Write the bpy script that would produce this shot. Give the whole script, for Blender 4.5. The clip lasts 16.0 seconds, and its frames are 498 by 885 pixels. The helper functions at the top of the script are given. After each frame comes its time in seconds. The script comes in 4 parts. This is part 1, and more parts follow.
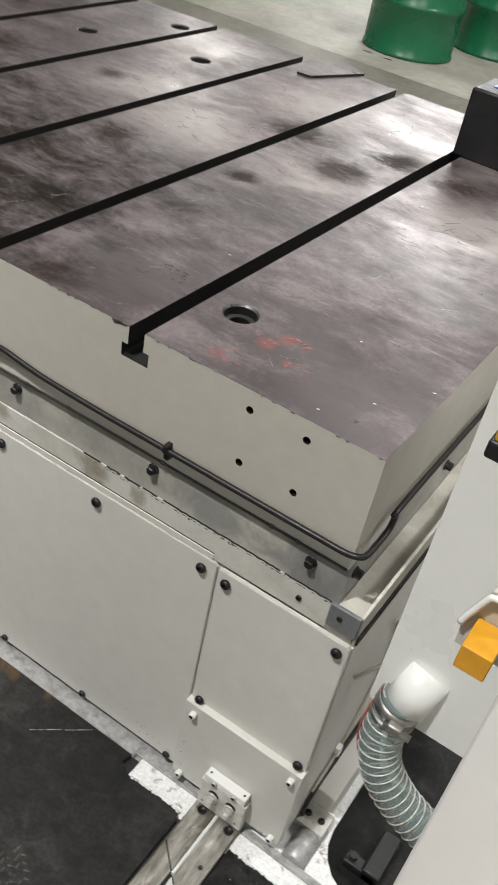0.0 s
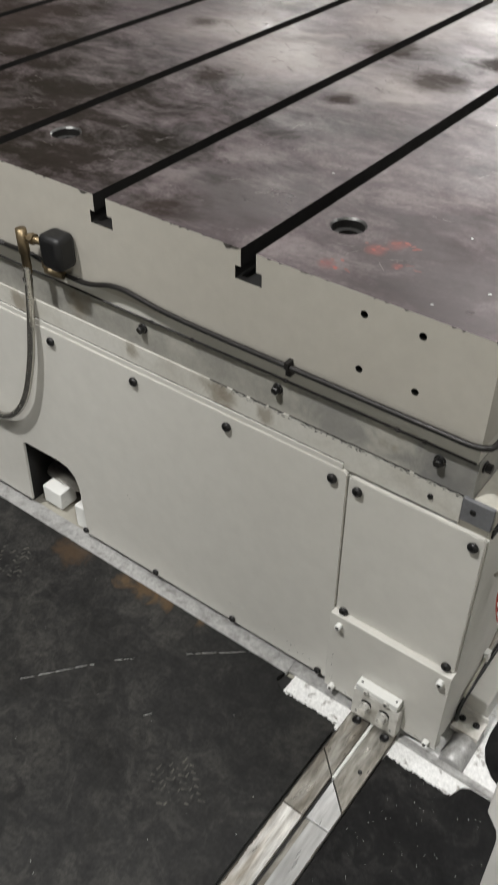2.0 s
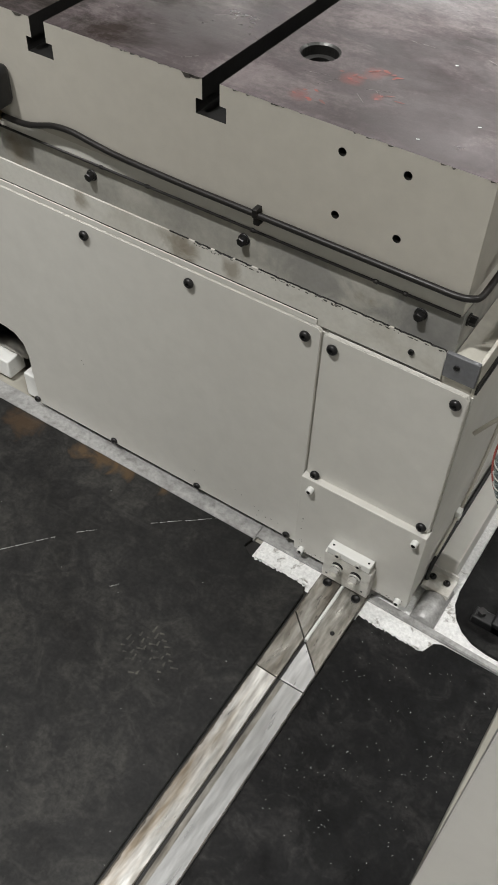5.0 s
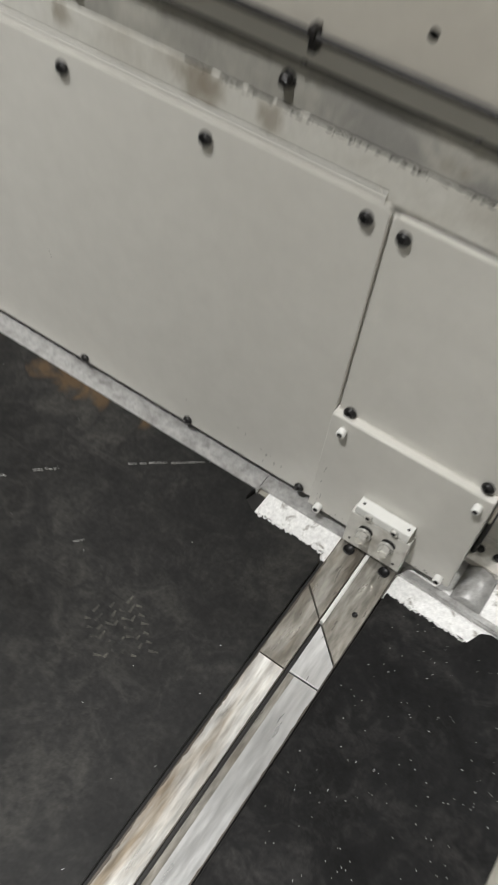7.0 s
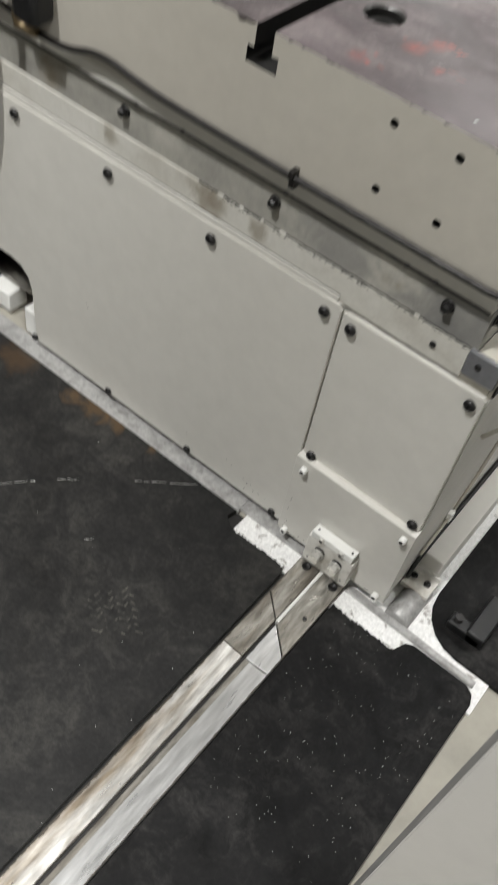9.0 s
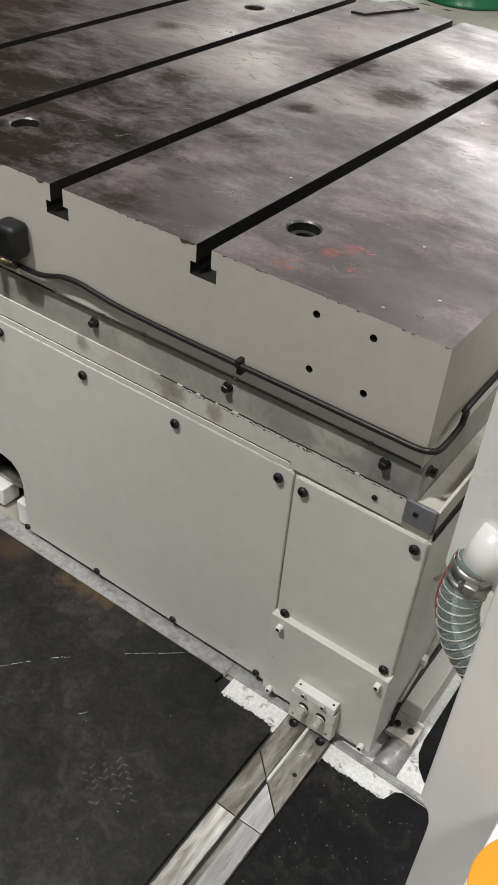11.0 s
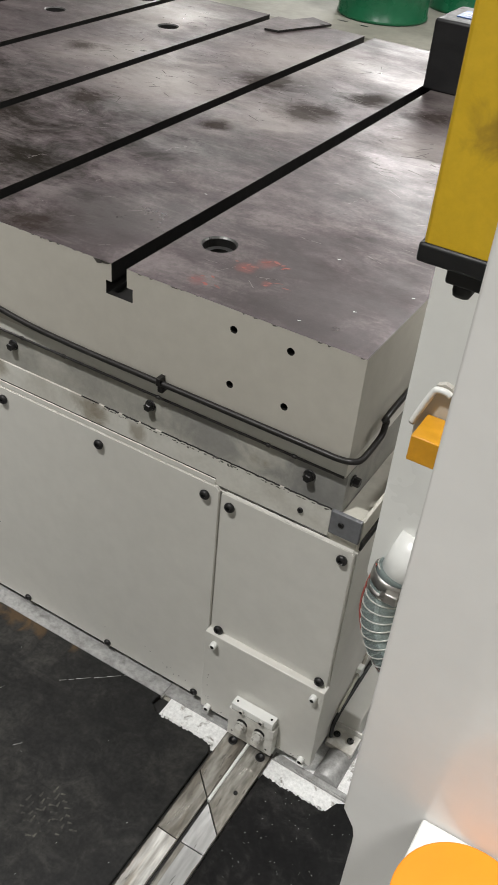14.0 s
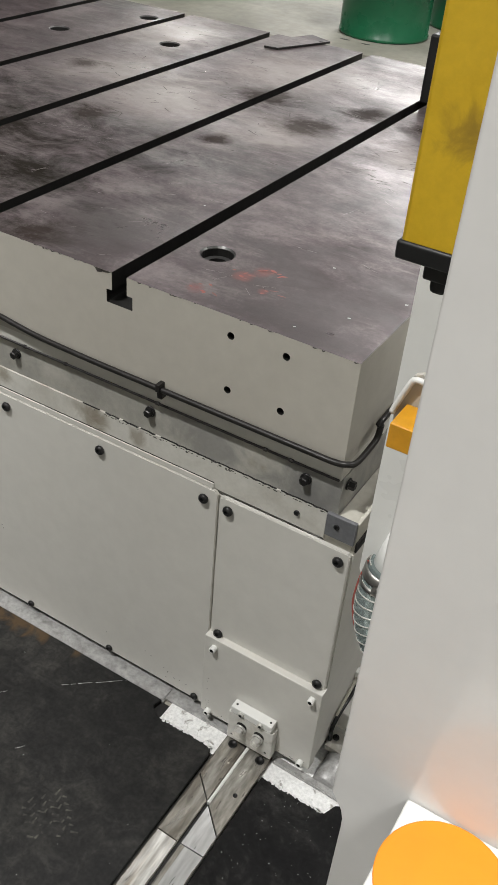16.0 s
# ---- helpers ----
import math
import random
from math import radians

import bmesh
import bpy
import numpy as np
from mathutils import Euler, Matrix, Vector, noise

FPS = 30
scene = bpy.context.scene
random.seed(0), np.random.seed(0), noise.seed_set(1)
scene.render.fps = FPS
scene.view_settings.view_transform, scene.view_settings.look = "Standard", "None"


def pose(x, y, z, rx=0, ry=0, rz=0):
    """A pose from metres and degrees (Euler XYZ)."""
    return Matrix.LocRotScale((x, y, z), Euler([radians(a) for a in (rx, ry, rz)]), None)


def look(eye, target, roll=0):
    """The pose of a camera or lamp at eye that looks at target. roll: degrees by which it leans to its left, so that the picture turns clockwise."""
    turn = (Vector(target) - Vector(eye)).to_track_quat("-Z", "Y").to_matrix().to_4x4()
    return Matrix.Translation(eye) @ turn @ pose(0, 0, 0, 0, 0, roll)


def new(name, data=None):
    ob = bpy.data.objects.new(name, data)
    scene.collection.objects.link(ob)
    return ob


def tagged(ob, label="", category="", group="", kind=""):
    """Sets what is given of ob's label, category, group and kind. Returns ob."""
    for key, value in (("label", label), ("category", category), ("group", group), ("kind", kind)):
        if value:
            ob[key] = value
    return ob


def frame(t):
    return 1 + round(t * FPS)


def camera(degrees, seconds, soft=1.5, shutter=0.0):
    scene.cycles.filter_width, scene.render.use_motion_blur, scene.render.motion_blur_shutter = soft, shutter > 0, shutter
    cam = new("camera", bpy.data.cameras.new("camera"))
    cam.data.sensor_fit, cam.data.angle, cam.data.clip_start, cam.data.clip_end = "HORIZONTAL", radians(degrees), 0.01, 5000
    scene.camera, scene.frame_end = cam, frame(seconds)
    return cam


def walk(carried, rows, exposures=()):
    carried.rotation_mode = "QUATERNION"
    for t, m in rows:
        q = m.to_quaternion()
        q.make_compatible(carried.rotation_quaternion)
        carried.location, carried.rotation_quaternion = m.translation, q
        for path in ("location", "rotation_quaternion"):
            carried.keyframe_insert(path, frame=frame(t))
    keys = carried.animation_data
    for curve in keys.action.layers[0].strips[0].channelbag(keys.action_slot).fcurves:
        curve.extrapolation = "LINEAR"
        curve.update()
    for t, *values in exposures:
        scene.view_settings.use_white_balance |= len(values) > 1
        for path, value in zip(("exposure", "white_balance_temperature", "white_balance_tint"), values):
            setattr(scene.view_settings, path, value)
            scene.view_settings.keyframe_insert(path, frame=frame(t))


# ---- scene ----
cam = camera(30.9, 16.0, soft=1.1, shutter=0.5)
PATH = [
    (0, (0.245, -0.884, 1.495), (-0.459, 0.54, 0.279), 12.1),
    (0.5, (0.278, -0.911, 1.503), (-0.516, 0.502, 0.332), 7.3),
    (1, (0.286, -0.916, 1.503), (-0.584, 0.485, 0.373), 4.4),
    (1.5, (0.298, -0.923, 1.493), (-0.666, 0.411, 0.357), 1.3),
    (2, (0.305, -0.938, 1.458), (-0.608, 0.28, 0.161), 0.1),
    (2.5, (0.298, -0.954, 1.462), (-0.583, 0.251, 0.131), -0.0),
    (3, (0.286, -0.95, 1.445), (-0.577, 0.242, 0.091), -0.4),
    (3.5, (0.278, -0.941, 1.434), (-0.562, 0.236, 0.053), -0.6),
    (4, (0.251, -0.922, 1.404), (-0.521, 0.224, -0.042), 0.5),
    (4.5, (0.246, -0.913, 1.392), (-0.487, 0.21, -0.092), 1.1),
    (4.7, (0.244, -0.915, 1.393), (-0.471, 0.207, -0.1), 1.5),
    (6.8, (0.12, -0.833, 1.225), (-0.429, 0.28, -0.344), 8.7),
    (7, (0.068, -0.778, 1.103), (-0.479, 0.326, -0.473), 9.6),
    (7.5, (0.044, -0.735, 0.933), (-0.464, 0.388, -0.642), 16.5),
    (8, (0.046, -0.735, 0.951), (-0.441, 0.373, -0.641), 19.2),
    (8.5, (0.084, -0.8, 1.129), (-0.405, 0.267, -0.49), 17.8),
    (9, (0.204, -0.897, 1.354), (-0.419, 0.206, -0.193), 12.1),
    (9.5, (0.277, -0.944, 1.411), (-0.465, 0.288, 0.022), 7.6),
    (10, (0.303, -0.961, 1.432), (-0.493, 0.306, 0.104), 5.2),
    (10.2, (0.313, -0.96, 1.436), (-0.506, 0.313, 0.129), 4.7),
    (12.5, (0.319, -0.948, 1.437), (-0.514, 0.376, 0.191), 5.1),
    (13, (0.324, -0.943, 1.438), (-0.507, 0.385, 0.195), 4.4),
    (13.5, (0.326, -0.94, 1.437), (-0.459, 0.422, 0.201), 5.1),
    (14, (0.336, -0.937, 1.438), (-0.402, 0.457, 0.208), 5.6),
    (14.5, (0.337, -0.944, 1.44), (-0.391, 0.458, 0.214), 5.7),
    (15, (0.347, -0.945, 1.444), (-0.396, 0.456, 0.225), 5.3),
    (15.5, (0.354, -0.95, 1.442), (-0.397, 0.455, 0.234), 5.2),
    (16, (0.363, -0.958, 1.441), (-0.399, 0.447, 0.239), 5.1),
]
walk(cam, [(t, look(eye, target, roll)) for t, eye, target, roll in PATH],
     [(0, 0.0), (0.6, 0.08), (1.5, 0.1), (2.2, -0.22), (3.5, -0.22), (4.0, -0.32), (4.7, -0.3), (7, -0.12), (8.2, 0.0), (9.4, -0.17), (12.5, -0.28), (16, -0.25)])

# ---- world and lamps ----
world = bpy.data.worlds.new("hall_air")
scene.world = world
world.use_nodes = True
world.node_tree.nodes["Background"].inputs[0].default_value = (0.85, 0.93, 1.0, 1)
world.node_tree.nodes["Background"].inputs[1].default_value = 0.05


def hall_lamp(x, y, z, sx, sy, watts, colour=(0.985, 0.98, 0.965)):
    data = bpy.data.lights.new("ceiling_lamp", "AREA")
    data.shape, data.size, data.size_y, data.energy, data.color = "RECTANGLE", sx, sy, watts, colour
    ob = new("ceiling_lamp", data)
    ob.matrix_world = pose(x, y, z)
    return ob


for lx, ly, sx, sy, watts in ((-1.1, -2.35, 0.34, 0.2, 325), (-3.9, -2.4, 1.3, 0.45, 45), (2.6, -2.0, 1.3, 0.45, 270), (-0.9, 4.6, 1.3, 0.45, 120),
                              (-4.2, 5.0, 1.3, 0.45, 45), (2.8, 3.6, 1.3, 0.45, 210), (-2.6, 9.5, 1.3, 0.45, 110),
                              (-5.0, 14.4, 2.4, 0.6, 760), (-9.6, 13.8, 1.3, 0.45, 300)):
    hall_lamp(lx, ly, 5.6, sx, sy, watts)


# ---- materials ----
TOP = 0.822
def material(name, colour, rough=0.5, metal=0.0, second=None, scale=4.0, mix=0.5, fine=60.0, fine_amount=0.12,
             bump=0.05, bump_scale=200.0, rough_vary=0.1, stretch=(1, 1, 1), contrast=0.25, coat=0.0, centre=0.5):
    """A painted or metal surface: large stains towards a second colour, fine grain, uneven gloss and relief."""
    m = bpy.data.materials.new(name)
    m.use_nodes = True
    nt = m.node_tree
    bs = nt.nodes["Principled BSDF"]
    co = nt.nodes.new("ShaderNodeNewGeometry")
    mp = nt.nodes.new("ShaderNodeMapping")
    mp.inputs["Scale"].default_value = stretch
    nt.links.new(co.outputs["Position"], mp.inputs["Vector"])

    def noise_tex(sc, detail, dist=0.0):
        n = nt.nodes.new("ShaderNodeTexNoise")
        n.inputs["Scale"].default_value, n.inputs["Detail"].default_value = sc, detail
        n.inputs["Roughness"].default_value, n.inputs["Distortion"].default_value = 0.6, dist
        nt.links.new(mp.outputs["Vector"], n.inputs["Vector"])
        return n.outputs["Fac"]

    def ramp(src, lo, hi, a=0.0, b=1.0):
        r = nt.nodes.new("ShaderNodeMapRange")
        r.inputs[1].default_value, r.inputs[2].default_value = lo, hi
        r.inputs[3].default_value, r.inputs[4].default_value = a, b
        nt.links.new(src, r.inputs[0])
        return r.outputs[0]

    def blend(kind, fac, a, b):
        n = nt.nodes.new("ShaderNodeMix")
        n.data_type, n.blend_type = "RGBA", kind
        for sock, val in ((n.inputs[0], fac), (n.inputs[6], a), (n.inputs[7], b)):
            if isinstance(val, (float, int)):
                sock.default_value = val
            elif isinstance(val, tuple):
                sock.default_value = (*val, 1)
            else:
                nt.links.new(val, sock)
        return n.outputs[2]

    second = second or tuple(c * 0.72 for c in colour)
    big = noise_tex(scale, 5, 0.4)
    col = blend("MIX", ramp(big, centre - contrast, centre + contrast, 0, mix), colour, second)
    grain = noise_tex(fine, 6)
    g = ramp(grain, 0.3, 0.7, 1 - fine_amount, 1 + fine_amount)
    comb = nt.nodes.new("ShaderNodeCombineColor")
    for k in range(3):
        nt.links.new(g, comb.inputs[k])
    col = blend("MULTIPLY", 1.0, col, comb.outputs[0])
    nt.links.new(col, bs.inputs["Base Color"])
    nt.links.new(ramp(noise_tex(scale * 2.3, 4), 0.3, 0.7, max(0.03, rough - rough_vary), min(1, rough + rough_vary)),
                 bs.inputs["Roughness"])
    bs.inputs["Metallic"].default_value = metal
    bs.inputs["Coat Weight"].default_value = coat
    if bump:
        b = nt.nodes.new("ShaderNodeBump")
        b.inputs["Strength"].default_value, b.inputs["Distance"].default_value = bump, 0.002
        nt.links.new(noise_tex(bump_scale, 3), b.inputs["Height"])
        nt.links.new(b.outputs["Normal"], bs.inputs["Normal"])
    return m


CREAM = material("cream_enamel", (0.64, 0.625, 0.58), 0.38, second=(0.56, 0.54, 0.49), scale=3.0, mix=0.35,
                 fine=35, fine_amount=0.03, bump=0.06, bump_scale=260)
WORN = material("worn_pale_steel", (0.42, 0.415, 0.405), 0.42, metal=0.3, second=(0.16, 0.15, 0.14), scale=38, mix=0.55, fine=130, fine_amount=0.2,
                bump=0.2, contrast=0.12, centre=0.58)
ZINC = material("bright_zinc", (0.62, 0.61, 0.57), 0.32, metal=0.35, second=(0.42, 0.40, 0.37), scale=60, mix=0.5, fine=150, bump=0.05)
BEIGE = material("beige_machine_paint", (0.50, 0.475, 0.42), 0.42, second=(0.43, 0.40, 0.35), scale=3.5, mix=0.4,
                 fine=35, fine_amount=0.04, bump=0.08, bump_scale=240)
GRIMY = material("grimy_enamel", (0.60, 0.58, 0.51), 0.45, second=(0.22, 0.19, 0.15), scale=9.0, mix=0.7,
                 fine=40, fine_amount=0.08, bump=0.1, contrast=0.2)
GRIMED = material("grimed_white_enamel", (0.66, 0.645, 0.60), 0.42, second=(0.36, 0.33, 0.28), scale=26, mix=0.7, fine=70, fine_amount=0.08, bump=0.1,
                  contrast=0.1, centre=0.57)
WHITE = material("white_enamel", (0.78, 0.78, 0.75), 0.3, second=(0.68, 0.67, 0.63), scale=3, mix=0.3, fine=30,
                 fine_amount=0.02, bump=0.04)
GUARD = material("guard_enamel", (0.66, 0.65, 0.63), 0.2, second=(0.6, 0.58, 0.56), scale=2.5, mix=0.4, fine=30,
                 fine_amount=0.02, bump=0.015, bump_scale=90, rough_vary=0.05)
GROUT = material("white_grout", (0.82, 0.815, 0.80), 0.75, second=(0.24, 0.22, 0.19), scale=46, mix=0.8, fine=200, fine_amount=0.16,
                 bump=0.7, bump_scale=90, contrast=0.04, centre=0.64)


def layered(name, tones, rough, metal, stretch, scales, spots=(), spot_tone=(0.2, 0.1, 0.04), specular=0.5, bump=0.05, streak=0.35,
            spot_z=0.0, mid_share=0.4, spot_share=0.42, ends=(0.40, 0.62), wisp=0.35, scrapes=(), grit=0.62):
    """A worn flat surface: three tones by smeared stains, streaks, fine scratches, uneven gloss and a few round spots
    of stain or painted light.
    """
    m = bpy.data.materials.new(name)
    m.use_nodes = True
    nt = m.node_tree
    bs = nt.nodes["Principled BSDF"]
    geo = nt.nodes.new("ShaderNodeNewGeometry")

    def tex(sc, detail, dist, st, turn=0.0):
        mp = nt.nodes.new("ShaderNodeMapping")
        mp.inputs["Scale"].default_value = st
        mp.inputs["Rotation"].default_value = (0, 0, turn)
        nt.links.new(geo.outputs["Position"], mp.inputs["Vector"])
        n = nt.nodes.new("ShaderNodeTexNoise")
        n.inputs["Scale"].default_value, n.inputs["Detail"].default_value = sc, detail
        n.inputs["Roughness"].default_value, n.inputs["Distortion"].default_value = grit, dist
        nt.links.new(mp.outputs["Vector"], n.inputs["Vector"])
        return n.outputs["Fac"]

    def math_node(op, a, b):
        n = nt.nodes.new("ShaderNodeMath")
        n.operation = op
        for k, v in enumerate((a, b)):
            if isinstance(v, (int, float)):
                n.inputs[k].default_value = v
            else:
                nt.links.new(v, n.inputs[k])
        return n.outputs[0]

    def span(src, lo, hi, a, b):
        r = nt.nodes.new("ShaderNodeMapRange")
        for k, v in enumerate((lo, hi, a, b)):
            r.inputs[k + 1].default_value = v
        nt.links.new(src, r.inputs[0])
        return r.outputs[0]

    big = tex(scales[0], 9, wisp, stretch)
    mid = tex(scales[1], 12, wisp * 1.6, stretch)
    fine = tex(scales[2], 5, 0.3, (1.0, 1.0, 1.0))
    val = math_node("ADD", math_node("MULTIPLY", big, 1 - mid_share), math_node("MULTIPLY", mid, mid_share))
    ramp = nt.nodes.new("ShaderNodeValToRGB")
    els = ramp.color_ramp.elements
    els[0].position, els[0].color = ends[0], (*tones[0], 1)
    els[1].position, els[1].color = ends[1], (*tones[2], 1)
    e = els.new(0.5)
    e.color = (*tones[1], 1)
    nt.links.new(val, ramp.inputs[0])
    g = span(fine, 0.3, 0.7, 1 - streak, 1 + streak)
    comb = nt.nodes.new("ShaderNodeCombineColor")
    for k in range(3):
        nt.links.new(g, comb.inputs[k])
    mul = nt.nodes.new("ShaderNodeMix")
    mul.data_type, mul.blend_type = "RGBA", "MULTIPLY"
    mul.inputs[0].default_value = 1.0
    nt.links.new(ramp.outputs[0], mul.inputs[6])
    nt.links.new(comb.outputs[0], mul.inputs[7])
    col = mul.outputs[2]
    # rubbed marks: long thin noise, cut to its crests
    for turn, length, width, low, tone, share in scrapes:
        crest = span(tex(1.0, 6, 0.25, (length, width, 1.0), turn), low, low + 0.10, 0.0, share)
        crest = math_node("MULTIPLY", crest, span(tex(3.1, 4, 0.6, (1, 1, 1), turn * 3), 0.42, 0.58, 0.0, 1.0))
        mx = nt.nodes.new("ShaderNodeMix")
        mx.data_type = "RGBA"
        nt.links.new(crest, mx.inputs[0])
        nt.links.new(col, mx.inputs[6])
        mx.inputs[7].default_value = (*tone, 1)
        col = mx.outputs[2]
    cover = None
    for sx, sy, sr, tone in ((*sp[:3], sp[3] if len(sp) > 3 else spot_tone) for sp in spots):
        d = nt.nodes.new("ShaderNodeVectorMath")
        d.operation = "DISTANCE"
        d.inputs[1].default_value = (sx, sy, spot_z)
        nt.links.new(geo.outputs["Position"], d.inputs[0])
        near = span(math_node("ADD", d.outputs["Value"], math_node("MULTIPLY", math_node("SUBTRACT", mid, 0.5), sr * 3.2)), 0.25 * sr, sr, spot_share, 0.0)
        mx = nt.nodes.new("ShaderNodeMix")
        mx.data_type = "RGBA"
        nt.links.new(near, mx.inputs[0])
        nt.links.new(col, mx.inputs[6])
        mx.inputs[7].default_value = (*tone, 1)
        col = mx.outputs[2]
        if tone[0] < 0.03:
            cover = near if cover is None else math_node("MAXIMUM", cover, near)
    nt.links.new(col, bs.inputs["Base Color"])
    ro = tex(scales[1] * 0.45, 9, 0.3, stretch)
    gloss = span(ro, 0.32, 0.68, rough[0], rough[1])
    bs.inputs["Metallic"].default_value = metal
    bs.inputs["Specular IOR Level"].default_value = specular
    if cover is not None:
        gloss = math_node("ADD", gloss, math_node("MULTIPLY", cover, 0.3))
        nt.links.new(span(cover, 0.0, spot_share, specular, specular * 0.1), bs.inputs["Specular IOR Level"])
        nt.links.new(span(cover, 0.0, spot_share, metal, metal * 0.15), bs.inputs["Metallic"])
    nt.links.new(gloss, bs.inputs["Roughness"])
    bp = nt.nodes.new("ShaderNodeBump")
    bp.inputs["Strength"].default_value, bp.inputs["Distance"].default_value = bump, 0.002
    nt.links.new(fine, bp.inputs["Height"])
    nt.links.new(bp.outputs["Normal"], bs.inputs["Normal"])
    return m


# oil stains, also painting the weaker light on the table's left
OIL_DIM = (0.013, 0.010, 0.007)
BROWN = (0.050, 0.036, 0.037)
# pale patches, raised to paint the sheen on the table's far half
DRY_SHEEN = (0.27, 0.235, 0.222)
RED_SMEAR = (0.17, 0.052, 0.045)
STEEL_TOP = layered("oiled_cast_steel", ((0.032, 0.023, 0.024), (0.072, 0.052, 0.055), (0.142, 0.114, 0.115)), (0.25, 0.60), 0.45,
                    (0.65, 1.0, 1.0), (2.8, 11.0, 120.0),
                    ((-0.86, 0.76, 0.20, DRY_SHEEN), (-0.56, 0.72, 0.13, DRY_SHEEN), (-1.10, 0.86, 0.18, DRY_SHEEN), (-0.20, 0.80, 0.16, DRY_SHEEN), (-0.77, 1.15, 0.22, DRY_SHEEN),
                     (-0.30, 1.20, 0.18, DRY_SHEEN), (-1.20, 1.25, 0.22, DRY_SHEEN), (-0.12, 0.10, 0.22, BROWN), (-0.52, 0.10, 0.16, BROWN), (-0.53, 0.80, 0.09), (-0.70, 0.92, 0.11), (-1.00, 0.22, 0.40, OIL_DIM), (-0.86, 0.10, 0.24, OIL_DIM),
                     (-1.35, 0.28, 0.46, OIL_DIM), (-1.17, 0.84, 0.06), (-1.55, 0.62, 0.28), (-0.60, 0.04, 0.08), (-0.62, 0.60, 0.04),
                     (-0.92, 0.56, 0.07), (-0.30, 0.98, 0.07), (-0.46, 0.97, 0.07),
                     (-0.290, 0.040, 0.020, RED_SMEAR), (-0.255, 0.118, 0.017, RED_SMEAR),
                     (-0.236, 0.146, 0.020, RED_SMEAR), (-0.205, 0.092, 0.011, RED_SMEAR)),
                    (0.024, 0.018, 0.014), bump=0.08, streak=0.28, spot_z=TOP, mid_share=0.52, spot_share=0.80, ends=(0.42, 0.59), wisp=0.22, grit=0.75,
                    scrapes=((0.15, 7.0, 60.0, 0.55, (0.25, 0.22, 0.212), 0.30), (-0.45, 9.0, 50.0, 0.54, (0.020, 0.015, 0.013), 0.75),
                             (1.1, 10.0, 80.0, 0.58, (0.28, 0.25, 0.24), 0.28), (0.05, 12.0, 26.0, 0.55, (0.026, 0.019, 0.017), 0.75)))
# near-black for oily spots, and for shade painted into gaps and hollows
SHADE_AND_OIL = material("shade_and_oil_black", (0.02, 0.019, 0.018), 0.5, metal=0.3, scale=8, fine=60, bump=0.1)
RAW = material("raw_steel", (0.42, 0.41, 0.39), 0.35, metal=0.9, second=(0.25, 0.22, 0.18), scale=14, mix=0.6, fine=90,
               fine_amount=0.15, bump=0.08)
RAIL_L = material("rusty_rail_steel", (0.82, 0.81, 0.78), 0.36, metal=0.75, second=(0.27, 0.21, 0.14), scale=26, mix=0.9,
                  fine=110, fine_amount=0.35, bump=0.2, stretch=(1, 0.16, 1), contrast=0.14, centre=0.53)
RAIL_D = material("stained_rail_steel", (0.36, 0.345, 0.31), 0.33, metal=0.6, second=(0.13, 0.11, 0.085), scale=30, mix=0.9,
                  fine=120, fine_amount=0.4, bump=0.2, stretch=(1, 0.22, 1), contrast=0.14)
RAIL_G = material("dirty_groove", (0.11, 0.09, 0.07), 0.5, metal=0.2, second=(0.05, 0.045, 0.04), scale=40, mix=0.8, fine=120, bump=0.2)
GREY = material("blue_grey_steel", (0.17, 0.174, 0.186), 0.38, metal=0.2, second=(0.15, 0.15, 0.15), scale=25, mix=0.6, fine=120, bump=0.05)
RAIL_R = material("bright_rail_steel", (0.62, 0.62, 0.615), 0.33, metal=0.7, second=(0.27, 0.265, 0.255), scale=20, mix=0.7,
                  fine=110, fine_amount=0.2, bump=0.08, stretch=(1, 0.14, 1), contrast=0.2)
DUSTY_MAT = layered("dusty_rubber_mat", ((0.0085, 0.0082, 0.008), (0.0152, 0.0146, 0.0138), (0.033, 0.0315, 0.0285)), (0.42, 0.75), 0.0,
                    (1.0, 1.0, 1.0), (4.5, 20.0, 130.0), ((-0.81, -0.085, 0.05, (0.10, 0.06, 0.03)), (-0.562, -0.074, 0.03), (-0.61, -0.078, 0.035),
                    (-0.463, -0.074, 0.022), (-0.66, -0.085, 0.025)), (0.15, 0.09, 0.04), specular=0.28, bump=0.15, streak=0.40, mid_share=0.5, wisp=0.9,
                    scrapes=((0.9, 6.0, 40.0, 0.58, (0.045, 0.043, 0.04), 0.35), (-0.5, 8.0, 50.0, 0.6, (0.006, 0.006, 0.006), 0.5)))
MAT = layered("black_rubber_mat", ((0.003, 0.0029, 0.0029), (0.006, 0.0058, 0.0057), (0.021, 0.020, 0.019)), (0.45, 0.8), 0.0,
              (1.0, 1.0, 1.0), (6.5, 24.0, 130.0), specular=0.2, bump=0.15, streak=0.45, mid_share=0.5, wisp=0.9)
LIP = layered("stained_lip_enamel", ((0.50, 0.48, 0.43), (0.58, 0.565, 0.515), (0.62, 0.605, 0.56)), (0.32, 0.5), 0.0, (1, 1, 1), (5.0, 22.0, 150.0),
              ((-0.435, -0.0385, 0.030), (-0.415, -0.0385, 0.022), (-0.335, -0.0385, 0.022), (-0.62, -0.0385, 0.018), (-0.90, -0.0385, 0.03)),
              (0.20, 0.165, 0.115), spot_z=0.573, bump=0.05, streak=0.05, spot_share=0.6)
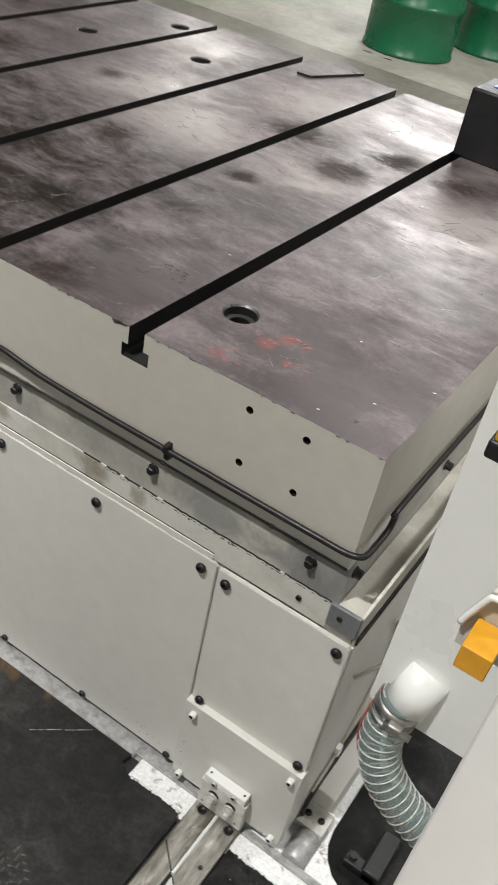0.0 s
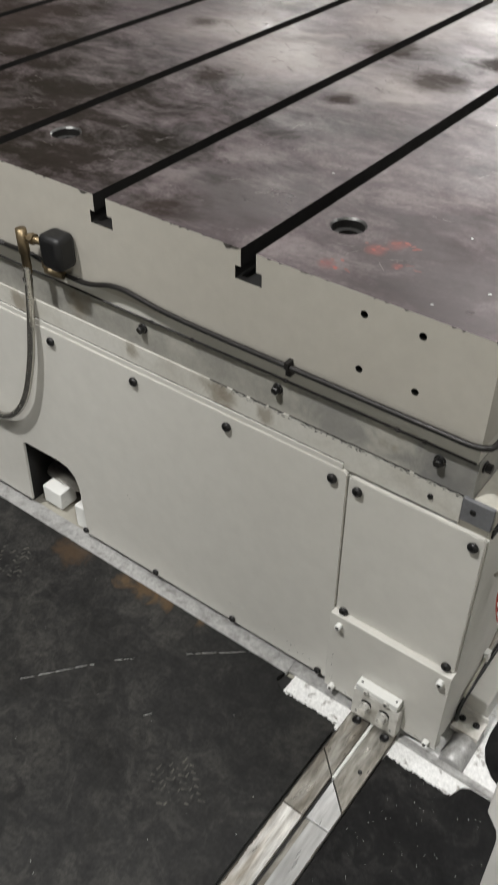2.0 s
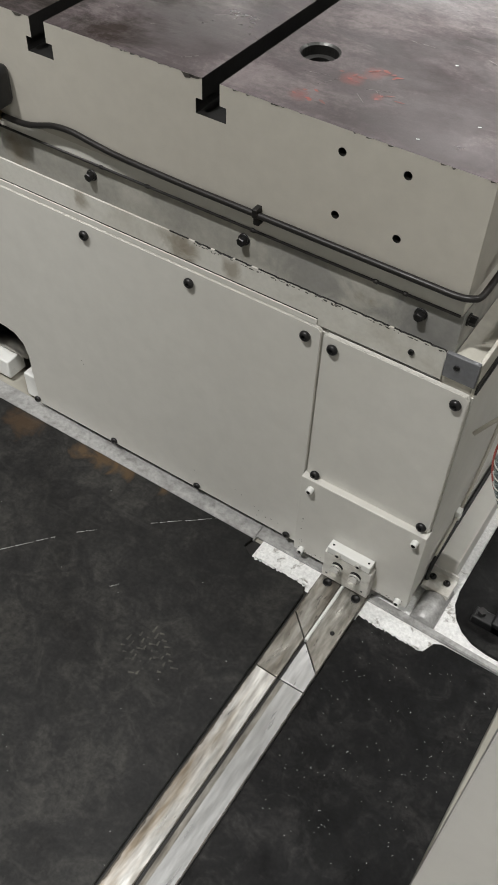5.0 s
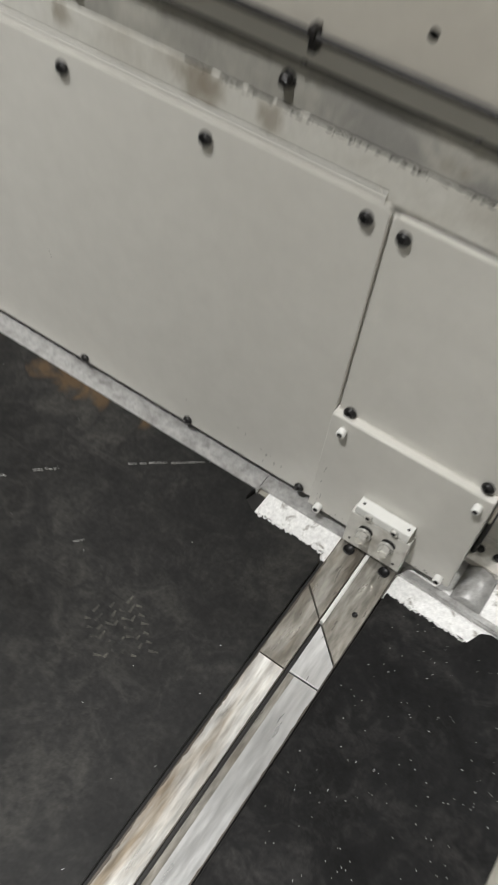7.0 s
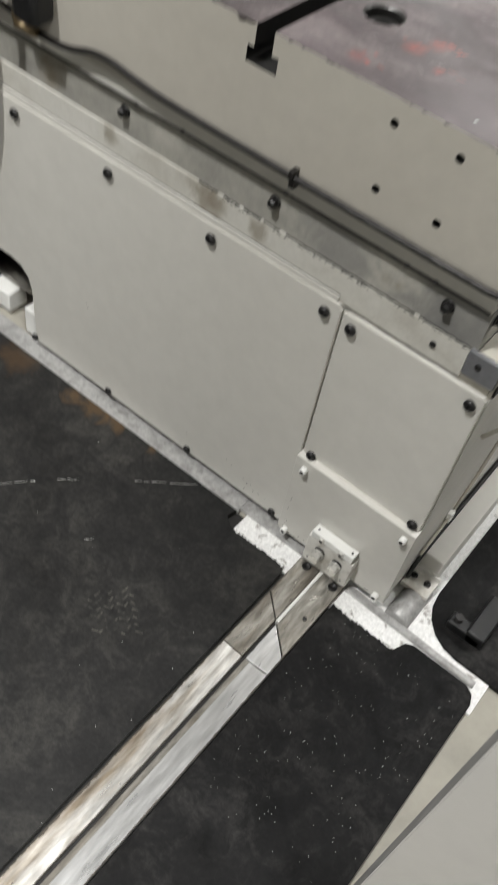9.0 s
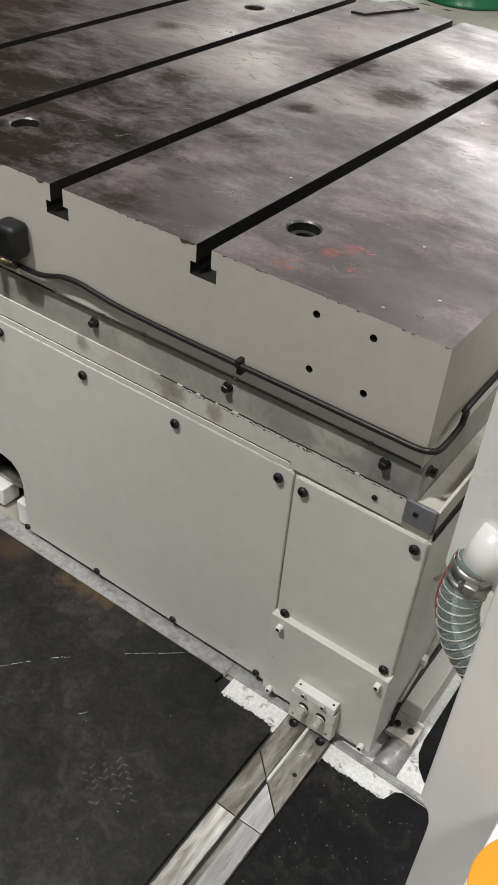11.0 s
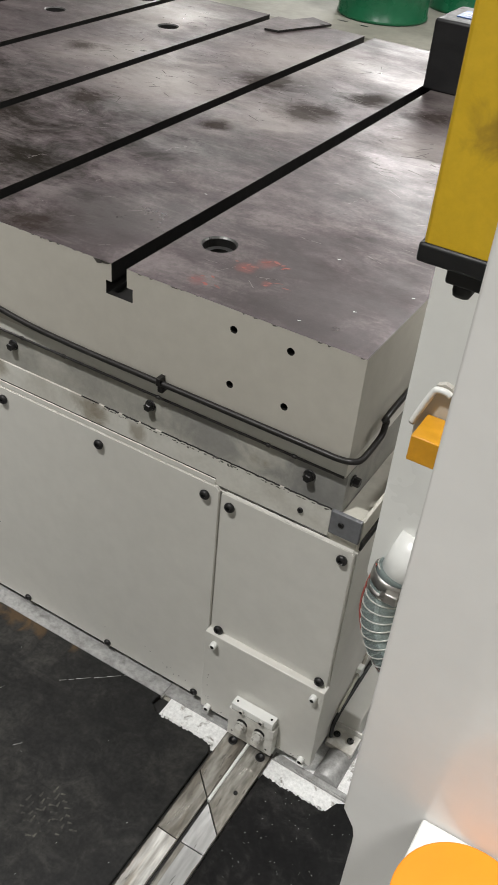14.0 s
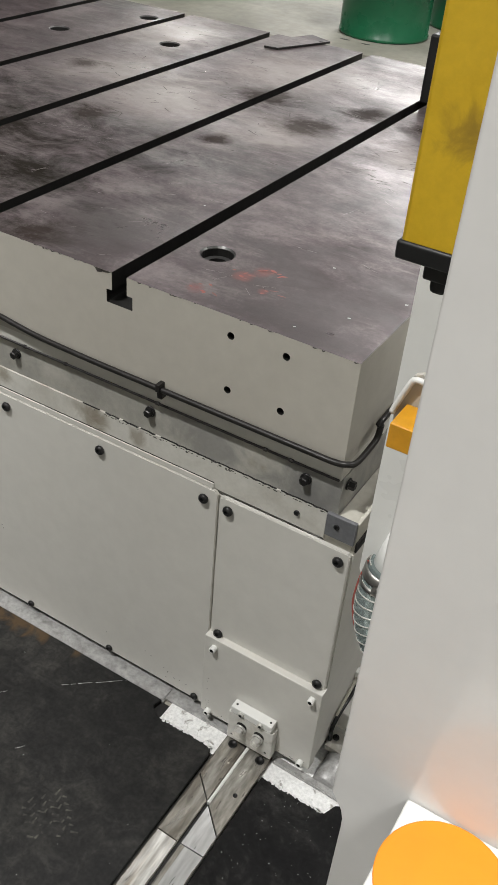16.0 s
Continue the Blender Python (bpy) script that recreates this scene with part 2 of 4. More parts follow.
# brown spots are stains; dark tones and grey right-hand spots paint the gutter's shade
GUTTER = layered("shaded_gutter_enamel", ((0.28, 0.272, 0.25), (0.37, 0.36, 0.325), (0.47, 0.455, 0.41)), (0.28, 0.5), 0.0, (1, 1, 1), (3.0, 16.0, 120.0),
                 ((-0.155, 0.012, 0.022), (-0.135, 0.012, 0.014), (-0.80, 0.012, 0.04), (-0.03, 0.012, 0.14, (0.17, 0.17, 0.172)), (-0.22, 0.012, 0.12, (0.20, 0.198, 0.195))), (0.22, 0.17, 0.10), spot_z=0.575, bump=0.06, streak=0.08, spot_share=0.5)
CONCRETE = material("dusty_concrete", (0.38, 0.36, 0.305), 0.6, second=(0.20, 0.19, 0.165), scale=1.9, mix=0.6, contrast=0.2, fine=14,
                    fine_amount=0.12, bump=0.1, bump_scale=60)
# plinth colour darkened to paint the shade under the covers
PLINTH_SHADE = material("shade_dark_plinth", (0.06, 0.055, 0.05), 0.5, second=(0.02, 0.018, 0.016), scale=20, mix=0.8, fine=80, bump=0.1)
DARK_FLOOR = material("dark_concrete", (0.20, 0.185, 0.155), 0.6, second=(0.13, 0.12, 0.10), scale=3, mix=0.6, fine=18, fine_amount=0.12, bump=0.1, bump_scale=60)
BLACK = material("black_paint", (0.005, 0.005, 0.0055), 0.5, second=(0.011, 0.011, 0.011), scale=20, fine=80, bump=0.05)
BORE = material("machined_bore_steel", (0.10, 0.098, 0.095), 0.35, metal=0.5, scale=40, fine=120, bump=0.05)
BOLT = material("black_oxide_bolt", (0.035, 0.034, 0.034), 0.38, metal=0.6, scale=60, fine=200, bump=0.03)
PIPE = material("dark_steel_pipe", (0.022, 0.020, 0.019), 0.42, metal=0.3, scale=30, fine=150, bump=0.05)
BRASS = material("dull_brass", (0.26, 0.2, 0.12), 0.4, metal=0.85, scale=40, fine=120)
BRAID = material("braided_steel", (0.62, 0.60, 0.55), 0.2, metal=0.95, scale=60, fine=300, fine_amount=0.2, bump=0.12,
                 bump_scale=900)
GREEN = material("green_drum_enamel", (0.012, 0.14, 0.06), 0.3, second=(0.01, 0.1, 0.045), scale=3, fine=20,
                 fine_amount=0.05, bump=0.03)
YELLOW = layered("yellow_enamel", ((0.58, 0.36, 0.015), (0.64, 0.41, 0.02), (0.68, 0.44, 0.025)), (0.35, 0.5), 0.0, (1, 1, 1), (8.0, 40.0, 150.0),
                 ((0.203, -0.434, 0.019), (0.212, -0.434, 0.017)), (0.20, 0.125, 0.025), bump=0.03, streak=0.05, spot_z=1.275)
ORANGE = material("orange_vinyl", (0.82, 0.27, 0.012), 0.45, second=(0.78, 0.24, 0.012), scale=5, fine=40,
                  fine_amount=0.03, bump=0.02)
AMBER = material("amber_plastic", (0.75, 0.36, 0.02), 0.4, second=(0.5, 0.22, 0.02), scale=25, fine=60)
HALL = material("hall_wall_paint", (0.55, 0.55, 0.53), 0.8, scale=0.7, fine=5)
CEIL = material("hall_ceiling_paint", (0.5, 0.51, 0.52), 0.8, scale=0.7, fine=5)
LOGO = material("white_print", (0.75, 0.78, 0.75), 0.4, scale=5, fine=40)
BLUE = material("blue_label", (0.03, 0.1, 0.3), 0.4, scale=20)
CHALK = material("chalk_mark", (0.5, 0.5, 0.48), 0.9, second=(0.1, 0.1, 0.1), scale=60, mix=0.9, fine=300)
REDMARK = material("red_crayon_mark", (0.29, 0.066, 0.052), 0.6, second=(0.13, 0.075, 0.07), scale=60, mix=0.9, fine=240, contrast=0.12)
RUBBER_RED = material("red_stripe", (0.4, 0.1, 0.08), 0.5, scale=40)


def clear_plastic():
    m = bpy.data.materials.new("clear_green_plastic")
    m.use_nodes = True
    bs = m.node_tree.nodes["Principled BSDF"]
    bs.inputs["Base Color"].default_value = (0.50, 0.59, 0.58, 1)
    bs.inputs["Roughness"].default_value = 0.15
    bs.inputs["Transmission Weight"].default_value = 0.7
    bs.inputs["IOR"].default_value = 1.15
    return m


CLEAR = clear_plastic()


# ---- mesh helpers ----
def part(name, bm, mat, parent=None, label=""):
    """Links a bmesh as one mesh object under a thing or a part."""
    me = bpy.data.meshes.new(name)
    bmesh.ops.recalc_face_normals(bm, faces=bm.faces)
    bm.to_mesh(me)
    bm.free()
    for mt in (mat if isinstance(mat, (list, tuple)) else [mat]):
        me.materials.append(mt)
    ob = new(name, me)
    ob.parent = parent
    if label:
        ob["label"] = label
    return ob


def thing(name, label, category, at=(0, 0, 0), group="", kind=""):
    ob = new(name)
    ob.location = at
    ob.empty_display_size = 0.05
    bpy.context.view_layer.update()
    return tagged(ob, label, category, group, kind)


def box(bm, x0, x1, y0, y1, z0, z1, bevel=0.0, seg=2, mat=0):
    vs = [bm.verts.new(p) for p in ((x0, y0, z0), (x1, y0, z0), (x1, y1, z0), (x0, y1, z0),
                                    (x0, y0, z1), (x1, y0, z1), (x1, y1, z1), (x0, y1, z1))]
    fs = [bm.faces.new([vs[i] for i in q]) for q in ((3, 2, 1, 0), (4, 5, 6, 7), (0, 1, 5, 4), (1, 2, 6, 5), (2, 3, 7, 6), (3, 0, 4, 7))]
    for f in fs:
        f.material_index = mat
    if bevel:
        es = list({e for f in fs for e in f.edges})
        r = bmesh.ops.bevel(bm, geom=es, offset=bevel, segments=seg, affect="EDGES", profile=0.5)
        for f in r["faces"]:
            f.material_index = mat
            f.smooth = True
    return bm


def boxes(*args):
    bm = bmesh.new()
    for a in args:
        box(bm, *a)
    return bm


def ring(centre, axis, r, n, phase=0.0):
    a = Vector(axis).normalized()
    u = a.orthogonal().normalized()
    w = a.cross(u)
    return [Vector(centre) + r * (math.cos(phase + 2 * math.pi * k / n) * u + math.sin(phase + 2 * math.pi * k / n) * w) for k in range(n)]


def lathe(bm, base, axis, prof, n=20, mat=0, smooth=True):
    """A turned body: prof is (distance along the axis, radius) from one end to the other."""
    base, a = Vector(base), Vector(axis).normalized()
    rows = []
    for d, r in prof:
        if r < 1e-6:
            rows.append([bm.verts.new(base + a * d)])
        else:
            rows.append([bm.verts.new(p) for p in ring(base + a * d, a, r, n)])
    for p, q in zip(rows, rows[1:]):
        for k in range(n):
            j = (k + 1) % n
            if len(p) == 1 and len(q) == 1:
                continue
            if len(p) == 1:
                f = bm.faces.new((p[0], q[k], q[j]))
            elif len(q) == 1:
                f = bm.faces.new((p[k], q[0], p[j]))
            else:
                f = bm.faces.new((p[k], p[j], q[j], q[k]))
            f.smooth, f.material_index = smooth, mat
    return bm


def smooth_path(pts, n=8):
    pts = [Vector(p) for p in pts]
    ext = [2 * pts[0] - pts[1]] + pts + [2 * pts[-1] - pts[-2]]
    out = []
    for a, b, c, d in zip(ext, ext[1:], ext[2:], ext[3:]):
        for k in range(n):
            t = k / n
            out.append(0.5 * (2 * b + (c - a) * t + (2 * a - 5 * b + 4 * c - d) * t * t + (3 * b - a - 3 * c + d) * t ** 3))
    return out + [pts[-1]]


def sweep(bm, pts, radius, n=10, mat=0):
    """A round tube along a path; radius is a number or one per point."""
    pts = [Vector(p) for p in pts]
    rows, u = [], None
    for k, p in enumerate(pts):
        d = (pts[min(k + 1, len(pts) - 1)] - pts[max(k - 1, 0)]).normalized()
        u = d.orthogonal() if u is None else u - d * u.dot(d)
        u.normalize()
        w = d.cross(u)
        r = radius[k] if isinstance(radius, (list, tuple)) else radius
        rows.append([bm.verts.new(p + r * (math.cos(2 * math.pi * j / n) * u + math.sin(2 * math.pi * j / n) * w)) for j in range(n)])
    for p, q in zip(rows, rows[1:]):
        for j in range(n):
            f = bm.faces.new((p[j], p[(j + 1) % n], q[(j + 1) % n], q[j]))
            f.smooth, f.material_index = True, mat
    bm.faces.new(rows[0])
    bm.faces.new(rows[-1])
    return bm


def fill(bm, loops, mat=0):
    """One flat face with holes, from closed loops of vertices."""
    edges = []
    for lp in loops:
        for a, b in zip(lp, lp[1:] + lp[:1]):
            e = bm.edges.get((a, b)) or bm.edges.new((a, b))
            edges.append(e)
    got = bmesh.ops.triangle_fill(bm, use_beauty=True, edges=edges)
    for f in got["geom"]:
        if isinstance(f, bmesh.types.BMFace):
            f.material_index = mat


def plate(outline, y0, y1, holes=(), bevel=0.0):
    """A sheet standing in the xz plane between y0 and y1, from an outline of (x, z)."""
    bm = bmesh.new()
    vs = [bm.verts.new((x, y0, z)) for x, z in outline]
    f = bm.faces.new(vs)
    ex = bmesh.ops.extrude_face_region(bm, geom=[f])
    bmesh.ops.translate(bm, verts=[v for v in ex["geom"] if isinstance(v, bmesh.types.BMVert)], vec=(0, y1 - y0, 0))
    bmesh.ops.recalc_face_normals(bm, faces=bm.faces)
    if bevel:
        es = [e for e in bm.edges if all(abs(v.co.y - y0) < 1e-6 for v in e.verts)]
        bmesh.ops.bevel(bm, geom=es, offset=bevel, segments=2, affect="EDGES")
    return bm


def flat(outline, z0, z1, bevel=0.0):
    """A flat slab from an outline of (x, y)."""
    bm = bmesh.new()
    f = bm.faces.new([bm.verts.new((x, y, z0)) for x, y in outline])
    ex = bmesh.ops.extrude_face_region(bm, geom=[f])
    bmesh.ops.translate(bm, verts=[v for v in ex["geom"] if isinstance(v, bmesh.types.BMVert)], vec=(0, 0, z1 - z0))
    bmesh.ops.recalc_face_normals(bm, faces=bm.faces)
    if bevel:
        es = [e for e in bm.edges if all(abs(v.co.z - z1) < 1e-6 for v in e.verts)]
        bmesh.ops.bevel(bm, geom=es, offset=bevel, segments=2, affect="EDGES")
    return bm


def rounded(x0, x1, y0, y1, r, corners="abcd", n=5):
    """Outline of a rectangle; corners a (x0, y0), b (x1, y0), c (x1, y1), d (x0, y1) may be round."""
    out = []
    for name, cx, cy, sx, sy, a0 in (("a", x0, y0, 1, 1, 180), ("b", x1, y0, -1, 1, 270), ("c", x1, y1, -1, -1, 0), ("d", x0, y1, 1, -1, 90)):
        if name in corners and r > 0:
            for k in range(n + 1):
                a = radians(a0 + 90 * k / n)
                out.append((cx + sx * r + r * math.cos(a), cy + sy * r + r * math.sin(a)))
        else:
            out.append((cx, cy))
    return out


def mesh_of(bm, mat):
    me = bpy.data.meshes.new("shared")
    bmesh.ops.recalc_face_normals(bm, faces=bm.faces)
    bm.to_mesh(me)
    bm.free()
    for m in (mat if isinstance(mat, list) else [mat]):
        me.materials.append(m)
    return me


def put(name, me, at, parent, rot=(0, 0, 0)):
    ob = new(name, me)
    ob.parent = parent
    ob.matrix_basis = pose(*at, *rot)
    return ob


def button_head(r, mat):
    """A dome-headed socket bolt, its axis along -y, with its hexagonal socket."""
    bm = bmesh.new()
    lathe(bm, (0, 0, 0), (0, -1, 0), [(0, r * 0.8), (r * 0.22, r * 0.8), (r * 0.24, r), (r * 0.5, r), (r * 0.76, r * 0.86), (r * 0.9, r * 0.62), (r * 0.92, r * 0.42)], 18)
    lathe(bm, (0, 0, 0), (0, -1, 0), [(r * 0.92, r * 0.42), (r * 0.5, r * 0.36), (r * 0.5, 0)], 6, smooth=False)
    return mesh_of(bm, mat)


def cap_head(r, h, mat, n=16):
    """A socket cap screw, its axis along -y, its hexagonal socket coloured near-black for the shade in it."""
    bm = bmesh.new()
    lathe(bm, (0, 0, 0), (0, -1, 0), [(0, r), (h * 0.9, r), (h, r * 0.92), (h, r * 0.6)], n)
    lathe(bm, (0, 0, 0), (0, -1, 0), [(h, r * 0.6), (h * 0.45, r * 0.55), (h * 0.45, 0)], 6, mat=1, smooth=False)
    return mesh_of(bm, [mat, SHADE_AND_OIL])


def hex_bolt(r, h, mat):
    bm = bmesh.new()
    lathe(bm, (0, 0, 0), (0, -1, 0), [(0, r * 1.3), (h * 0.18, r * 1.3), (h * 0.2, r)], 20)
    lathe(bm, (0, 0, 0), (0, -1, 0), [(h * 0.2, r), (h * 0.9, r), (h, r * 0.85), (h, 0)], 6, smooth=False)
    return mesh_of(bm, mat)


# ---- hall ----
tagged(part("floor", flat([(-14, -8), (9, -8), (9, 16), (-14, 16)], -0.2, -0.012), CONCRETE),
       "dusty beige concrete factory floor with stains", "floor", kind="structure")
tagged(part("ceiling", boxes((-14, 9, -8, 16, 6.0, 6.2)), CEIL), "plain grey hall ceiling high above", "ceiling", kind="structure")
for nm, a in (("wall_north", (-14, 9, 16, 16.2, -0.2, 6.2)), ("wall_south", (-14, 9, -8.2, -8, -0.2, 6.2)),
              ("wall_west", (-14.2, -14, -8, 16, -0.2, 6.2)), ("wall_east", (9, 9.2, -8, 16, -0.2, 6.2))):
    tagged(part(nm, boxes(a), HALL), "plain pale grey painted hall wall", "wall", kind="structure")

tagged(part("floor_strip", flat([(-13.9, 1.9), (3.2, 1.9), (3.2, 4.70), (-13.9, 4.74)], -0.02, -0.008), DARK_FLOOR),
       "darker strip of concrete behind the press", "floor strip", kind="structure")

# white grout bed round the press foot
tagged(part("grout_bed", flat(rounded(-0.239, 0.27, -0.112, 1.6, 0.0), -0.03, -0.007), GROUT),
       "rough white painted grout round the press foot", "grout", kind="structure")
tagged(part("foot_strip", flat([(-3.3, -0.071), (-0.255, -0.071), (-0.255, -0.03), (-3.3, -0.03)], -0.03, -0.003, 0.002), WORN),
       "worn bare steel strip along the press foot", "steel strip", kind="structure")
tagged(part("foot_strip", flat([(-0.255, -0.062), (-0.11, -0.062), (-0.11, -0.03), (-0.255, -0.03)], -0.008, -0.001, 0.002), WORN),
       "white painted steel strip under the cover", "steel strip", kind="structure")
tagged(part("foot_strip", flat([(-0.015, -0.066), (0.25, -0.070), (0.25, -0.058), (-0.015, -0.052)], -0.008, 0.001, 0.002), WORN),
       "white painted steel edge strip beside the mat", "steel strip", kind="structure")

tagged(part("floor_pocket", boxes((-0.30, -0.2392, -0.12, -0.069, -0.03, -0.0105)), SHADE_AND_OIL), "near-black pocket beside the grout", "pocket", kind="structure")

# rubber mats
left_mat = flat([(-6, -5), (-0.1165, -5), (-0.1165, -0.122), (-0.124, -0.104), (-0.245, -0.104), (-0.262, -0.092), (-0.258, -0.071), (-6, -0.071)],
                -0.012, 0.0, 0.0015)
tagged(part("floor_mat", left_mat, DUSTY_MAT), "large black rubber floor mat with dusty footprints", "floor mat", group="floor mats")
right_mat = flat([(-0.014, -5), (0.262, -5), (0.262, -0.10), (0.255, -0.082), (0.24, -0.073), (0.135, -0.073), (0.122, -0.08),
                  (0.112, -0.104), (-0.014, -0.104)], -0.012, 0.0, 0.0015)
tagged(part("floor_mat", right_mat, MAT), "black rubber floor mat strewn with white specks", "floor mat", group="floor mats")
tagged(part("floor_mat", flat(rounded(0.115, 1.6, -0.045, 1.5, 0.09, "a"), -0.012, -0.002, 0.0015), MAT),
       "black rubber mat beside the press with rounded corner", "floor mat", group="floor mats")

# ---- rail let into the floor ----
rail = thing("floor_rail", "worn steel guide rail let into the floor", "rail", (-0.063, -0.06, 0))
W = Matrix.Translation((0.063, 0.06, 0))


def rpart(name, bm, mat, label=""):
    bm.transform(W)
    return part(name, bm, mat, rail, label)


rpart("rail_bed", boxes((-0.1165, -0.014, -5, -0.058, -0.03, -0.008)), SHADE_AND_OIL)
rpart("rail_half", flat([(-0.110, -5), (-0.069, -5), (-0.069, -0.2875), (-0.110, -0.2865)], -0.009, 0.001, 0.0012), RAIL_L, "rust-stained rail half")
rpart("rail_half", flat([(-0.0625, -5), (-0.0175, -5), (-0.0175, -0.2865), (-0.0625, -0.2875)], -0.009, 0.001, 0.0012), RAIL_R, "bright steel rail half")
rpart("end_piece", flat([(-0.110, -0.2845), (-0.069, -0.2855), (-0.069, -0.199), (-0.110, -0.161)], -0.009, 0.001, 0.001), RAIL_D)
rpart("end_piece", flat([(-0.110, -0.158), (-0.069, -0.196), (-0.069, -0.060), (-0.110, -0.060)], -0.009, 0.001, 0.001), RAIL_D)
rpart("end_piece", flat([(-0.0625, -0.2855), (-0.0175, -0.2845), (-0.0175, -0.247), (-0.0625, -0.205)], -0.009, 0.001, 0.001), RAIL_R)
rpart("end_piece", flat([(-0.0625, -0.202), (-0.0175, -0.244), (-0.0175, -0.060), (-0.0625, -0.060)], -0.009, 0.001, 0.001), RAIL_D)
rpart("groove_strip", flat([(-0.0685, -5), (-0.0632, -5), (-0.0632, -0.201), (-0.0685, -0.201)], -0.008, -0.004), SHADE_AND_OIL, "dark oily groove")
rpart("edge_band", flat([(-0.0622, -5), (-0.0535, -5), (-0.0535, -0.2878), (-0.0622, -0.2878)], 0.0008, 0.0014), RAIL_D, "dull worn band beside the groove")
rpart("wiper_strip", flat([(-0.0672, -0.2), (-0.0615, -0.2), (-0.0615, -0.060), (-0.0672, -0.060)], -0.008, 0.004, 0.0012), WHITE, "bright strip in the groove")
for bx, by, br in ((-0.092, -0.078, 0.0085), (-0.033, -0.080, 0.0085), (-0.033, -0.163, 0.004)):
    bm = bmesh.new()
    lathe(bm, (bx, by, 0.0015), (0, 0, 1), [(0, br), (0.0012, br), (0.0012, br * 0.72), (0.0002, br * 0.68), (0.0002, 0)], 18)
    rpart("bolt", bm, BOLT)

# crusted dirt along the rail's edges
bm = bmesh.new()
for ex, side, most in ((-0.110, 1, 0.0032), (-0.069, -1, 0.0010), (-0.0175, -1, 0.0020)):
    prev = None
    for k in range(340):
        y = -1.1 + 0.00305 * k
        w = max(0.0, 0.35 + 0.9 * noise.noise((y * 17, ex * 90, 0.0)) + 0.6 * noise.noise((y * 90, ex * 50, 3.0)) + 0.4 * noise.noise((y * 290, ex * 30, 5.0))) * most
        row = [bm.verts.new((ex - side * 0.0004, y, 0.0012)), bm.verts.new((ex + side * (w + 0.0004), y, 0.0013))]
        if prev:
            bm.faces.new((prev[0], prev[1], row[1], row[0]))
        prev = row
bmesh.ops.recalc_face_normals(bm, faces=bm.faces)
rpart("edge_dirt", bm, RAIL_G, "crusted dirt along the edges")

# ---- press bed ----
bed = thing("press_bed", "cream enamelled press bed with steel slotted table", "press bed", (-1.4, 0.7, 0))
INV = Matrix.Translation((1.4, -0.7, 0))
BX0 = -3.2


def bpart(name, bm, mat, label="", parent=None):
    bm.transform(INV)
    return part(name, bm, mat, parent or bed, label)


def bput(name, me, at, parent=None, rot=(0, 0, 0)):
    return put(name, me, (at[0] + 1.4, at[1] - 0.7, at[2]), parent or bed, rot)


# slotted table: lands between the T-slots, cast in one block
def slotted_table():
    bm = bmesh.new()
    z0, y0, y1 = 0.645, 0.0, 1.485
    slots = [-0.4 - 0.3 * k for k in range(9)]
    neck, head_w, neck_d, depth = 0.014, 0.0245, 0.030, 0.052
    prof = [(0.0, z0), (0.0, TOP)]
    for s in slots:
        prof += [(s + neck, TOP), (s + neck, TOP - neck_d), (s + head_w, TOP - neck_d), (s + head_w, TOP - depth),
                 (s - head_w, TOP - depth), (s - head_w, TOP - neck_d), (s - neck, TOP - neck_d), (s - neck, TOP)]
    prof += [(BX0, TOP), (BX0, z0)]
    a = [bm.verts.new((x, y0, z)) for x, z in prof]
    b = [bm.verts.new((x, y1, z)) for x, z in prof]
    n = len(prof)
    lands = []
    for k in range(n):
        j = (k + 1) % n
        (xa, za), (xb, zb) = prof[k], prof[j]
        if abs(za - TOP) < 1e-6 and abs(zb - TOP) < 1e-6:
            lands.append((a[k], a[j], b[j], b[k]))
            continue
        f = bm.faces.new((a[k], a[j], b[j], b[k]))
        # inner slot walls take the near-black material, outer sides the beige
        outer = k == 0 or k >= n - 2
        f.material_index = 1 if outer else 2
    # tapped holes in the front face
    loops = [a]
    tapped = [(-0.201, 0.791), (-0.110, 0.791), (-0.201, 0.699), (-0.110, 0.699)]
    for hx, hz in tapped:
        lp = [bm.verts.new(p) for p in ring((hx, y0, hz), (0, 1, 0), 0.006, 14)]
        dp = [bm.verts.new(v.co + Vector((0, 0.03, 0))) for v in lp]
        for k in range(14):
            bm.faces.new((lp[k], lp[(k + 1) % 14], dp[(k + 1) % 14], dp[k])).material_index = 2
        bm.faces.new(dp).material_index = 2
        loops.append(lp)
    fill(bm, loops, 1)
    fill(bm, [b], 1)
    # counterbored holes in the lands
    bores = [(-0.327, 0.156), (-0.934, 0.156), (-1.132, 1.153), (-1.438, 1.061), (-1.352, 1.355), (-1.54, 0.156), (-2.15, 0.156), (-2.05, 1.06)]
    for ld in lands:
        xs = sorted(v.co.x for v in ld)
        loops = [list(ld)]
        for hx, hy in bores:
            if xs[0] < hx < xs[-1]:
                r1, r2 = 0.029, 0.0165
                rows = []
                for r, z in ((r1, TOP), (r1 - 0.003, TOP - 0.003), (r1 - 0.003, TOP - 0.016), (r2, TOP - 0.016), (r2, TOP - 0.06)):
                    rows.append([bm.verts.new(p) for p in ring((hx, hy, z), (0, 0, 1), r, 28)])
                for lv, (p, q) in enumerate(zip(rows, rows[1:])):
                    for k in range(28):
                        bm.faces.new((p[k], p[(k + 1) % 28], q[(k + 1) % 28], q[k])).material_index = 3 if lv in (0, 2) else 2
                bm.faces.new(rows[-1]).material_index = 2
                loops.append(rows[0])
        fill(bm, loops, 0)
    return bm


table = bpart("slotted_table", slotted_table(), [STEEL_TOP, BEIGE, SHADE_AND_OIL, BORE], "thick cast table, steel top with oil stains and painted sheen")

